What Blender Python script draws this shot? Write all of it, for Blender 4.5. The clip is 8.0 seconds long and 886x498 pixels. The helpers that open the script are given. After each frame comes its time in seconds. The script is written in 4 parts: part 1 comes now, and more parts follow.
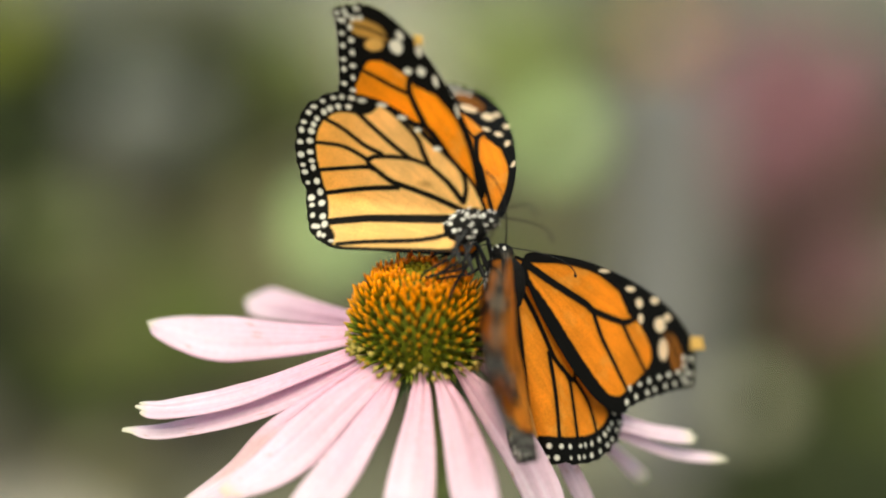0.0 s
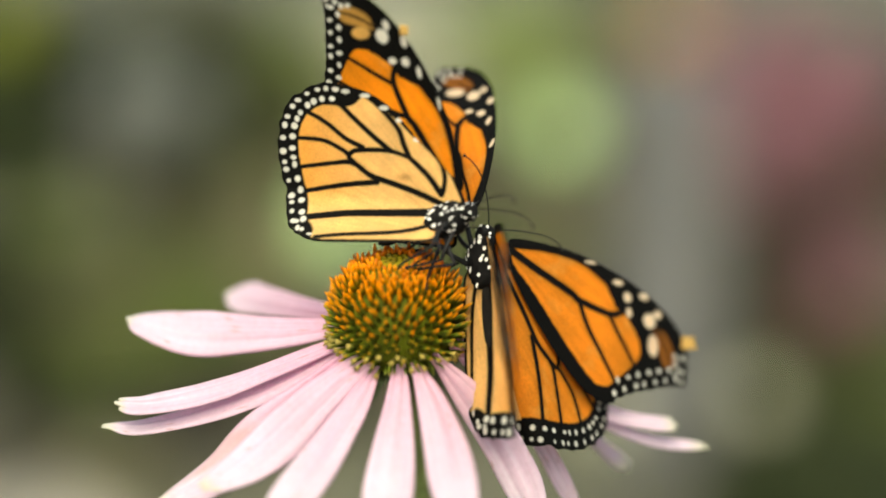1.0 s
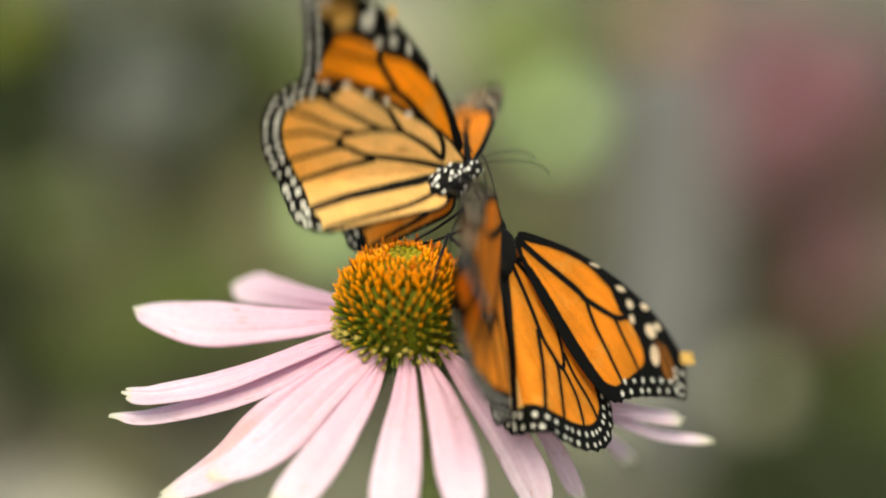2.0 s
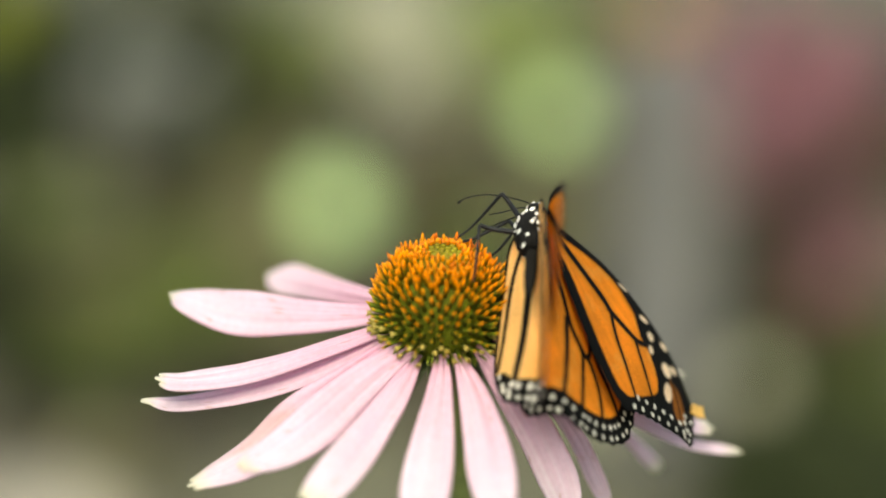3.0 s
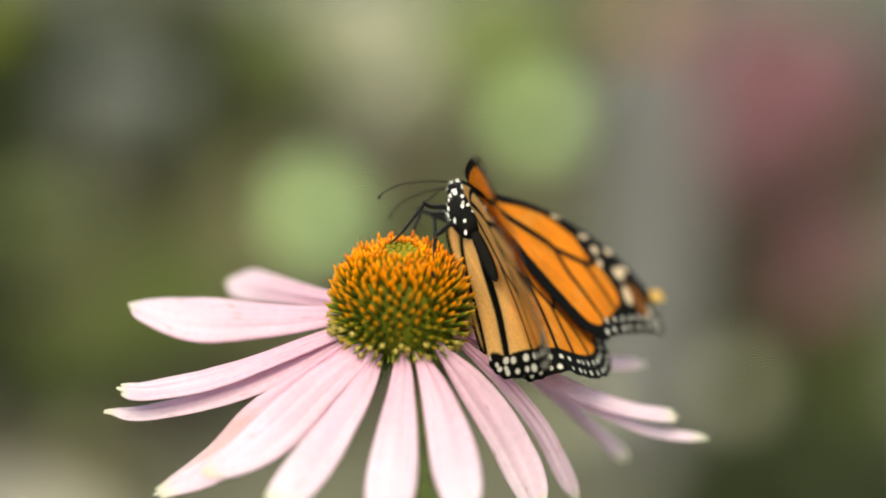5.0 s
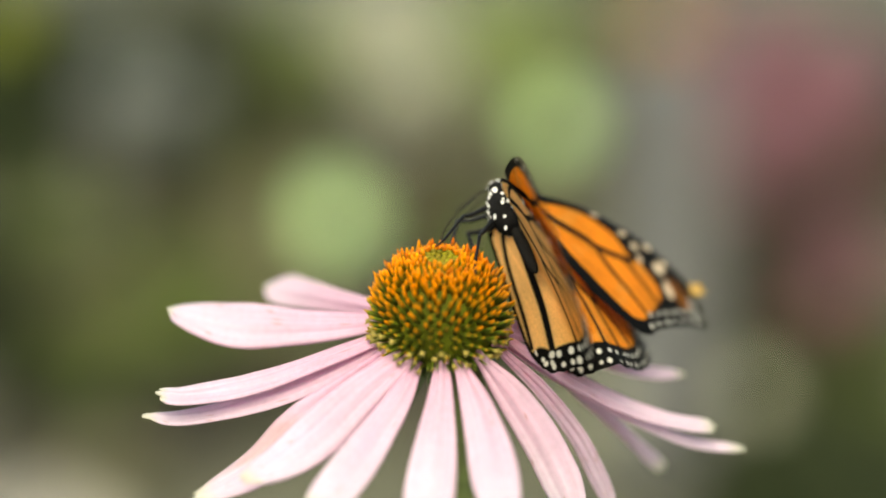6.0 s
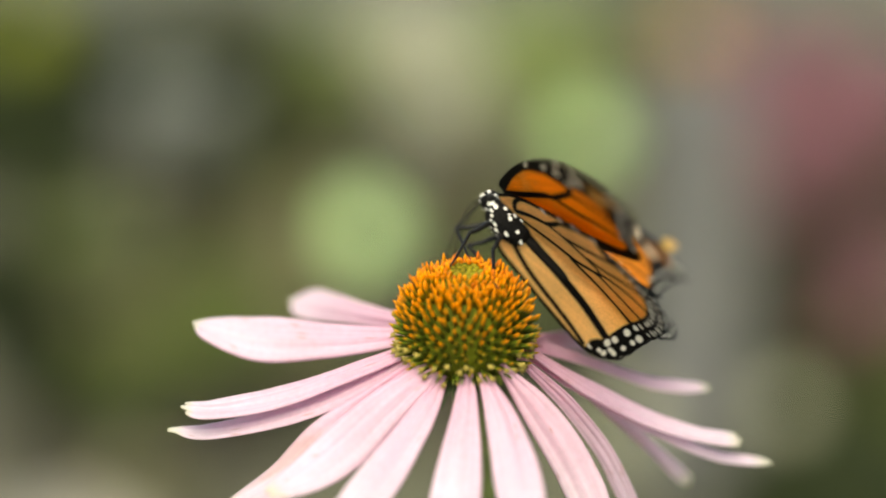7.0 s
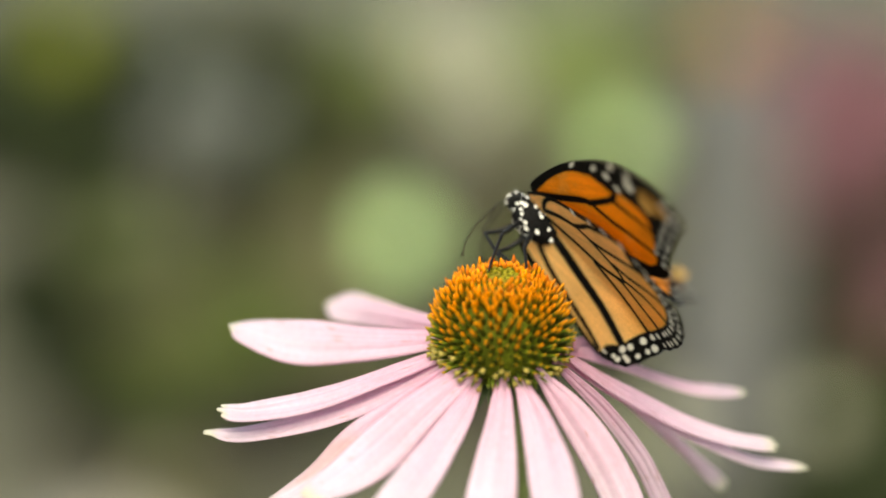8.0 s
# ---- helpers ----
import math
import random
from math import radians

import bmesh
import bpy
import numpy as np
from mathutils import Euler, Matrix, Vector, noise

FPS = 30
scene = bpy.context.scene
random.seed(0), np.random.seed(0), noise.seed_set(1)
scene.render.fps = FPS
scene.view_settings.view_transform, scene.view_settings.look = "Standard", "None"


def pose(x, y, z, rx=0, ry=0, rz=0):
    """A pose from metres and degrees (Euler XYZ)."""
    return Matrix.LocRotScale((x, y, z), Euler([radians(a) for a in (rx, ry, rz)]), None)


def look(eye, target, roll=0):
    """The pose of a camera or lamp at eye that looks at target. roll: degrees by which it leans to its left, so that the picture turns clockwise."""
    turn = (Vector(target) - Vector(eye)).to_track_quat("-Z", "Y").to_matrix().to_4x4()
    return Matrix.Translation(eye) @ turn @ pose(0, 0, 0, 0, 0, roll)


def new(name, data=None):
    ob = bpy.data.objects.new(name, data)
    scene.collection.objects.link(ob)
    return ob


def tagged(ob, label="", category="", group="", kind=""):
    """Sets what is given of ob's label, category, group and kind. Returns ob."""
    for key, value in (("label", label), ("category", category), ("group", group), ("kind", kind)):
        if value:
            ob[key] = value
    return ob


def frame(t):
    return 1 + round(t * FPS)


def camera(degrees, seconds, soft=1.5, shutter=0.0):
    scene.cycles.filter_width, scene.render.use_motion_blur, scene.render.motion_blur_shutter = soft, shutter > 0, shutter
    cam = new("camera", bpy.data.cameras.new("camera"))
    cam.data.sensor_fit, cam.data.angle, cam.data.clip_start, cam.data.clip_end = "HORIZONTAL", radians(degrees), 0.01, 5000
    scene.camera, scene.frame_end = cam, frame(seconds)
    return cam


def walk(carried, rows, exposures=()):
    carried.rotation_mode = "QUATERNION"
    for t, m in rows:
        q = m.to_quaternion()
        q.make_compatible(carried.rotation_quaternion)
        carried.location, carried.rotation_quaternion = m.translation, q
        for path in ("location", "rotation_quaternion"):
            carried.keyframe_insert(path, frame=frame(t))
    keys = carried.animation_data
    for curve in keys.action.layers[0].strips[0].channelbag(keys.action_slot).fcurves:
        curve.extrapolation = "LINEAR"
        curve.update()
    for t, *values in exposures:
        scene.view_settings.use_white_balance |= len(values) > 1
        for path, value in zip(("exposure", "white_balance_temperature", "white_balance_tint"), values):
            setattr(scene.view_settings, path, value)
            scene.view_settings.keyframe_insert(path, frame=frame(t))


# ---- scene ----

# ---------------- camera and its path ----------------
EYE = (0.00959, -0.38334, 0.77520)
FLOWER = (0.0, 0.0, 0.65)          # centre of the ring where the petals start
cam = camera(22.0, 8.0, soft=1.85, shutter=0.4)
cam.data.dof.use_dof = True
cam.data.dof.focus_distance = 0.400
cam.data.dof.aperture_fstop = 3.5
AIM = pose(*EYE, 74, 0, 0)
# seconds, turn to the left, turn upwards (degrees)
CAMERA = [
    (0, 0.355, 0.611),
    (0.5, 0.455, 0.511),
    (1, 0.469, 0.426),
    (1.2, 0.44, 0.398),
    (2.3, 0.369, 0.142),
    (2.5, 0.398, 0.085),
    (2.7, 0.398, 0.057),
    (3, 0.341, 0.014),
    (3.5, 0.0, 0.0),
    (4, -0.213, 0.057),
    (4.2, -0.199, 0.099),
    (5.3, -0.043, 0.213),
    (5.5, 0.043, 0.241),
    (6, 0.355, 0.313),
    (6.5, 0.682, 0.44),
    (7, 1.108, 0.653),
    (7.5, 1.52, 0.71),
    (8, 1.988, 0.824),
]
walk(cam, [(t, AIM @ pose(0, 0, 0, 0, a, 0) @ pose(0, 0, 0, b, 0, 0)) for t, a, b in CAMERA],
     exposures=[(0, 1.08, 8100, -3), (8, 1.08, 8100, -3)])

# ---------------- daylight ----------------
world = bpy.data.worlds.new("sky")
scene.world = world
world.use_nodes = True
wn = world.node_tree.nodes
sky = wn.new("ShaderNodeTexSky")
sky.sky_type, sky.sun_disc = "NISHITA", False
sky.sun_elevation, sky.sun_rotation = radians(54), radians(190)
sky.air_density, sky.dust_density = 1.0, 3.0
world.node_tree.links.new(sky.outputs[0], wn["Background"].inputs[0])
wn["Background"].inputs[1].default_value = 0.14
sun = new("sun", bpy.data.lights.new("sun", "SUN"))
sun.data.energy, sun.data.angle, sun.data.color = 1.7, radians(50), (1.0, 0.995, 0.985)
sun.matrix_world = look((-0.25, -1.45, 2.65), (0, 0, 0.6))


# ---------------- materials ----------------
def material(name, colour, rough=0.6, attr="", glow_through=0.0, spread=0.0, grain=0.0, grain_size=400.0, bump=0.0, bump_size=900.0, metal=0.0, sheen=0.0, shine=0.5):
    """A surface with colour variation at two scales, fine relief and, for leaves and wings, light that passes through."""
    m = bpy.data.materials.new(name)
    m.use_nodes = True
    n, link = m.node_tree.nodes, m.node_tree.links.new
    bsdf = n["Principled BSDF"]
    bsdf.inputs["Roughness"].default_value = rough
    bsdf.inputs["Specular IOR Level"].default_value = shine
    bsdf.inputs["Metallic"].default_value = metal
    bsdf.inputs["Sheen Weight"].default_value = sheen
    coords = n.new("ShaderNodeTexCoord")
    if attr:
        src = n.new("ShaderNodeAttribute")
        src.attribute_name = attr
        out = src.outputs["Color"]
    else:
        src = n.new("ShaderNodeRGB")
        src.outputs[0].default_value = (*colour, 1)
        out = src.outputs[0]
    if spread:
        info, geo = n.new("ShaderNodeObjectInfo"), n.new("ShaderNodeNewGeometry")
        add = n.new("ShaderNodeMath"); add.operation = "ADD"
        link(info.outputs["Random"], add.inputs[0]); link(geo.outputs["Random Per Island"], add.inputs[1])
        rng = n.new("ShaderNodeMapRange")
        rng.inputs[1].default_value, rng.inputs[2].default_value = 0, 2
        rng.inputs[3].default_value, rng.inputs[4].default_value = 1 - spread, 1 + spread
        hsv = n.new("ShaderNodeHueSaturation")
        link(add.outputs[0], rng.inputs[0]); link(rng.outputs[0], hsv.inputs["Value"])
        shift = n.new("ShaderNodeMapRange")
        shift.inputs[3].default_value, shift.inputs[4].default_value = 0.5 - 0.06 * spread, 0.5 + 0.06 * spread
        link(geo.outputs["Random Per Island"], shift.inputs[0]); link(shift.outputs[0], hsv.inputs["Hue"])
        link(out, hsv.inputs["Color"])
        out = hsv.outputs[0]
    if grain:
        for size, amount in ((grain_size, grain), (grain_size / 9, grain * 0.8)):
            tex = n.new("ShaderNodeTexNoise")
            tex.inputs["Scale"].default_value, tex.inputs["Detail"].default_value = size, 4
            link(coords.outputs["Object"], tex.inputs["Vector"])
            rng = n.new("ShaderNodeMapRange")
            rng.inputs[1].default_value, rng.inputs[2].default_value = 0.3, 0.7
            rng.inputs[3].default_value, rng.inputs[4].default_value = 1 - amount, 1 + amount
            hsv = n.new("ShaderNodeHueSaturation")
            link(tex.outputs[0], rng.inputs[0]); link(rng.outputs[0], hsv.inputs["Value"]); link(out, hsv.inputs["Color"])
            out = hsv.outputs[0]
    link(out, bsdf.inputs["Base Color"])
    if bump:
        tex, b = n.new("ShaderNodeTexNoise"), n.new("ShaderNodeBump")
        tex.inputs["Scale"].default_value = bump_size
        b.inputs["Strength"].default_value, b.inputs["Distance"].default_value = bump, 0.0002
        link(coords.outputs["Object"], tex.inputs["Vector"]); link(tex.outputs[0], b.inputs["Height"]); link(b.outputs[0], bsdf.inputs["Normal"])
    if glow_through:
        tr, mix = n.new("ShaderNodeBsdfTranslucent"), n.new("ShaderNodeMixShader")
        mix.inputs[0].default_value = glow_through
        link(out, tr.inputs[0]); link(bsdf.outputs[0], mix.inputs[1]); link(tr.outputs[0], mix.inputs[2])
        link(mix.outputs[0], n["Material Output"].inputs["Surface"])
    return m


M_WING = material("wing_scales", (0, 0, 0), 0.65, shine=0.10, attr="tint", glow_through=0.48, grain=0.10, grain_size=2500, bump=0.25, bump_size=4000)
M_BODY = material("black_fur", (0.008, 0.0075, 0.0075), 0.7, grain=0.4, grain_size=2500, bump=0.9, bump_size=5000, shine=0.05)
M_SPOT = material("white_scales", (0.78, 0.76, 0.72), 0.8, grain=0.12, grain_size=2500)
M_LIMB = material("black_chitin", (0.007, 0.007, 0.008), 0.45, shine=0.2, grain=0.3, grain_size=2000)
M_BELLY = material("grey_black_fur", (0.010, 0.009, 0.008), 0.8, shine=0.08, grain=0.4, grain_size=1500, bump=0.8, bump_size=4000)
M_PETAL = material("pink_petal", (0.8, 0.6, 0.65), 0.6, shine=0.25, attr="tint", glow_through=0.46, grain=0.05, grain_size=900, bump=0.2, bump_size=2500)
M_STEM = material("green_stem", (0.13, 0.17, 0.05), 0.5, grain=0.25, grain_size=300, bump=0.4, bump_size=1500)
M_BRACT = material("dark_green_bract", (0.05, 0.08, 0.03), 0.5, grain=0.3, grain_size=800)
M_CONE = material("cone_core", (0.075, 0.085, 0.006), 0.7, shine=0.08, grain=0.4, grain_size=900, bump=0.5, bump_size=2000)
M_SPINE = material("cone_bristle", (0, 0, 0), 0.5, attr="tint", spread=0.22, grain=0.15, grain_size=1500, glow_through=0.2, shine=0.3)


# ---------------- helpers ----------------
CM = 0.01


def part(name, data, mat, parent=None, label=""):
    """Links a bmesh or mesh as one object under a thing or part."""
    if isinstance(data, bmesh.types.BMesh):
        me = bpy.data.meshes.new(name)
        data.to_mesh(me)
        data.free()
        data = me
    if not data.materials:
        data.materials.append(mat)
    ob = new(name, data)
    if parent:
        ob.parent = parent
    return tagged(ob, label)


def mesh_from(name, verts, faces, tints=None, smooth=True):
    me = bpy.data.meshes.new(name)
    me.from_pydata([tuple(map(float, v)) for v in verts], [], [tuple(map(int, f)) for f in faces])
    if tints is not None:
        col = me.color_attributes.new("tint", "FLOAT_COLOR", "POINT")
        flat = np.ones((len(verts), 4), np.float32)
        flat[:, :3] = tints
        col.data.foreach_set("color", flat.ravel())
    if smooth:
        me.polygons.foreach_set("use_smooth", [True] * len(me.polygons))
    me.update()
    return me


def curve_points(points, steps):
    """A smooth line through the points (Catmull-Rom)."""
    p = np.array(points, float)
    p = np.vstack([2 * p[0] - p[1], p, 2 * p[-1] - p[-2]])
    out = []
    for i in range(1, len(p) - 2):
        for s in np.linspace(0, 1, steps, endpoint=False):
            a, b, c, d = p[i - 1], p[i], p[i + 1], p[i + 2]
            out.append(0.5 * (2 * b + (c - a) * s + (2 * a - 5 * b + 4 * c - d) * s ** 2 + (3 * b - a - 3 * c + d) * s ** 3))
    out.append(p[-2])
    return np.array(out)


def tube(points, radii, sides=8, closed=True):
    """Vertices and faces of a tapering tube along a line."""
    p = np.array(points, float)
    tang = np.gradient(p, axis=0)
    tang /= np.linalg.norm(tang, axis=1)[:, None] + 1e-12
    ref = np.array((0.31, 0.17, 0.93))
    verts, faces = [], []
    for q, t, r in zip(p, tang, radii):
        u = np.cross(t, ref); u /= np.linalg.norm(u); w = np.cross(t, u)
        for k in range(sides):
            a = 2 * math.pi * k / sides
            verts.append(q + r * (math.cos(a) * u + math.sin(a) * w))
    for i in range(len(p) - 1):
        for k in range(sides):
            j = (k + 1) % sides
            faces.append((i * sides + k, i * sides + j, (i + 1) * sides + j, (i + 1) * sides + k))
    if closed:
        faces.append(tuple(range(sides))[::-1])
        faces.append(tuple((len(p) - 1) * sides + k for k in range(sides)))
    return verts, faces


def revolve(profile, sides=32, squash=1.0):
    """A closed body of revolution about y: profile rows (y, radius), squashed in z."""
    verts, faces = [], []
    for y, r in profile:
        for k in range(sides):
            a = 2 * math.pi * k / sides
            verts.append((r * math.cos(a), y, r * math.sin(a) * squash))
    n = len(profile)
    for i in range(n - 1):
        for k in range(sides):
            j = (k + 1) % sides
            faces.append((i * sides + k, (i + 1) * sides + k, (i + 1) * sides + j, i * sides + j))
    faces.append(tuple(range(sides)))
    faces.append(tuple((n - 1) * sides + k for k in range(sides))[::-1])
    return verts, faces


def distance(p, line):
    """Shortest distance of each point to a polyline, and how far along the line (0 to 1) it is met."""
    a, b = line[:-1], line[1:]
    d = b - a
    best, at = np.full(len(p), 1e9), np.zeros(len(p))
    for i in range(len(a)):
        t = np.clip(((p - a[i]) @ d[i]) / (d[i] @ d[i] + 1e-12), 0, 1)
        e = np.linalg.norm(p - (a[i] + t[:, None] * d[i]), axis=1)
        m = e < best
        best[m], at[m] = e[m], (i + t[m]) / len(a)
    return best, at


def inside(p, poly):
    x, y = p[:, 0], p[:, 1]
    odd = np.zeros(len(p), bool)
    for (x0, y0), (x1, y1) in zip(poly, np.roll(poly, -1, axis=0)):
        if y0 != y1:
            odd ^= ((y0 > y) != (y1 > y)) & (x < (x1 - x0) * (y - y0) / (y1 - y0) + x0)
    return odd


def soft(d, edge, blur):
    return np.clip(0.5 + (edge - d) / blur, 0, 1)


def wobble(p, size, seed):
    return np.array([noise.noise((x * size, y * size, seed)) for x, y in p])


# ---------------- butterflies ----------------
# Wings lie flat in (back, out) centimetres from the hinge.
FORE_EDGE = [(0.08, 0.03), (-0.07, 0.21), (-0.05, 0.83), (0.05, 1.53), (0.23, 2.22), (0.48, 2.92), (0.82, 3.61), (1.19, 4.06), (1.58, 4.25), (1.98, 4.26), (2.26, 4.18), (2.29, 3.82), (2.38, 3.33), (2.48, 2.92), (2.59, 2.53), (2.75, 2.22), (2.64, 1.88), (2.33, 1.46), (1.78, 0.97), (0.99, 0.42), (0.3, 0.07)]
FORE_ZONE = [(0.1, 0.17), (0.08, 0.83), (0.19, 1.53), (0.32, 1.94), (0.59, 2.26), (0.92, 2.44), (1.15, 2.75), (1.47, 2.99), (1.78, 3.06), (2.06, 2.78), (2.26, 2.47), (2.42, 2.22), (2.34, 1.88), (1.68, 1.27), (0.9, 0.66), (0.41, 0.23)]
FORE_VEINS = [
    [(0.12, 0.11), (0.47, 0.76), (0.8, 1.46), (0.91, 1.62), (1.1, 2.29), (1.05, 2.58)],
    [(0.91, 1.62), (1.39, 1.81), (1.83, 2.08), (2.38, 2.44)],
    [(1.1, 2.29), (1.44, 2.5), (1.83, 2.78), (2.06, 2.94)],
    [(0.05, 0.08), (0.06, 0.97), (0.2, 1.67), (0.45, 2.15), (0.59, 2.36)],
    [(1.15, 3.42), (1.45, 3.64), (1.75, 3.78), (2.05, 3.86)],
]
FORE_PATCH = [(1.27, 3.47), (1.37, 3.75), (1.73, 3.94), (1.93, 3.89), (1.93, 3.68), (1.63, 3.56)]
FORE_SPOTS = [(0.5, 2.53, 0.059, 0.153), (0.75, 2.75, 0.109, 0.111), (1.03, 2.78, 0.109, 0.083), (0.69, 3.17, 0.079, 0.139), (1.13, 3.31, 0.158, 0.181), (0.99, 3.53, 0.089, 0.125), (1.58, 3.39, 0.238, 0.153), (0.2, 1.88, 0.04, 0.167)]
HIND_EDGE = [(-0.45, 0.22), (-0.15, 0.85), (0.44, 1.49), (0.81, 1.88), (1.38, 2.29), (2.0, 2.49), (2.56, 2.5), (3.04, 2.26), (3.34, 1.83), (3.46, 1.28), (3.4, 0.67), (3.25, 0.06), (3.09, -0.43), (2.81, -0.67), (2.44, -0.79), (1.75, -0.77), (0.88, -0.73), (0.12, -0.67), (-0.1, -0.24)]
HIND_VEINS = [
    [(0.12, -0.22), (0.44, -0.39), (1.0, -0.51), (1.88, -0.59), (2.5, -0.68)],
    [(0.1, -0.02), (0.94, -0.06), (1.56, -0.09), (2.0, -0.12), (2.75, -0.23)],
    [(0.06, 0.16), (0.62, 0.39), (1.25, 0.59), (1.5, 0.67), (1.69, 0.8), (1.94, 1.01)],
    [(1.38, 0.55), (1.88, 0.5), (2.25, 0.45), (2.88, 0.34)],
    [(1.81, 0.89), (2.0, 0.94), (2.38, 0.9), (3.0, 0.82)],
    [(1.94, 1.01), (2.0, 1.12), (2.19, 1.24), (2.5, 1.37), (3.06, 1.41)],
    [(1.94, 1.1), (1.81, 1.17), (1.38, 1.2), (1.06, 1.18), (0.85, 1.12), (0.69, 1.07)],
    [(1.65, 1.24), (2.0, 1.41), (2.38, 1.71), (2.69, 1.89), (2.94, 2.01)],
    [(1.06, 1.18), (1.38, 1.44), (1.75, 1.77), (2.12, 2.13), (2.35, 2.32)],
    [(0.04, 0.34), (0.31, 0.71), (0.69, 1.07)],
    [(0.69, 1.07), (0.79, 1.34), (0.9, 1.65), (1.25, 2.05), (1.56, 2.32)],
    [(0.0, 0.4), (-0.04, 0.67), (0.04, 0.98), (0.31, 1.28), (0.56, 1.52)],
]
VEIN_WIDTH_FORE = (0.075, 0.05, 0.045, 0.06, 0.03)
VEIN_WIDTH_HIND = (0.04, 0.07, 0.05, 0.045, 0.04, 0.04, 0.04, 0.04, 0.045, 0.05, 0.045, 0.04)
BLACK, WHITE = np.array((0.005, 0.0045, 0.004)), np.array((0.76, 0.73, 0.66))
CREAM = np.array((0.78, 0.62, 0.45))
TAN = np.array((0.70, 0.40, 0.12))


def dots(line, mid, start, end, step, size, away):
    """Centres of a row of margin spots that follows a stretch of an outline, moved inwards."""
    seg = np.linalg.norm(np.diff(line, axis=0), axis=1)
    run = np.concatenate([[0], np.cumsum(seg)])
    rows = []
    rng = random.Random(int(away * 1000))
    s = start * run[-1]
    while s < end * run[-1]:
        i = min(np.searchsorted(run, s), len(line) - 1)
        t = line[i] - line[i - 1]
        nrm = np.array((-t[1], t[0])) / (np.linalg.norm(t) + 1e-9)
        if nrm @ (mid - line[i]) < 0:
            nrm = -nrm
        rows.append((*(line[i] + nrm * away), size * rng.uniform(0.75, 1.25), size * rng.uniform(0.7, 1.15)))
        s += step * rng.uniform(0.85, 1.15)
    return rows


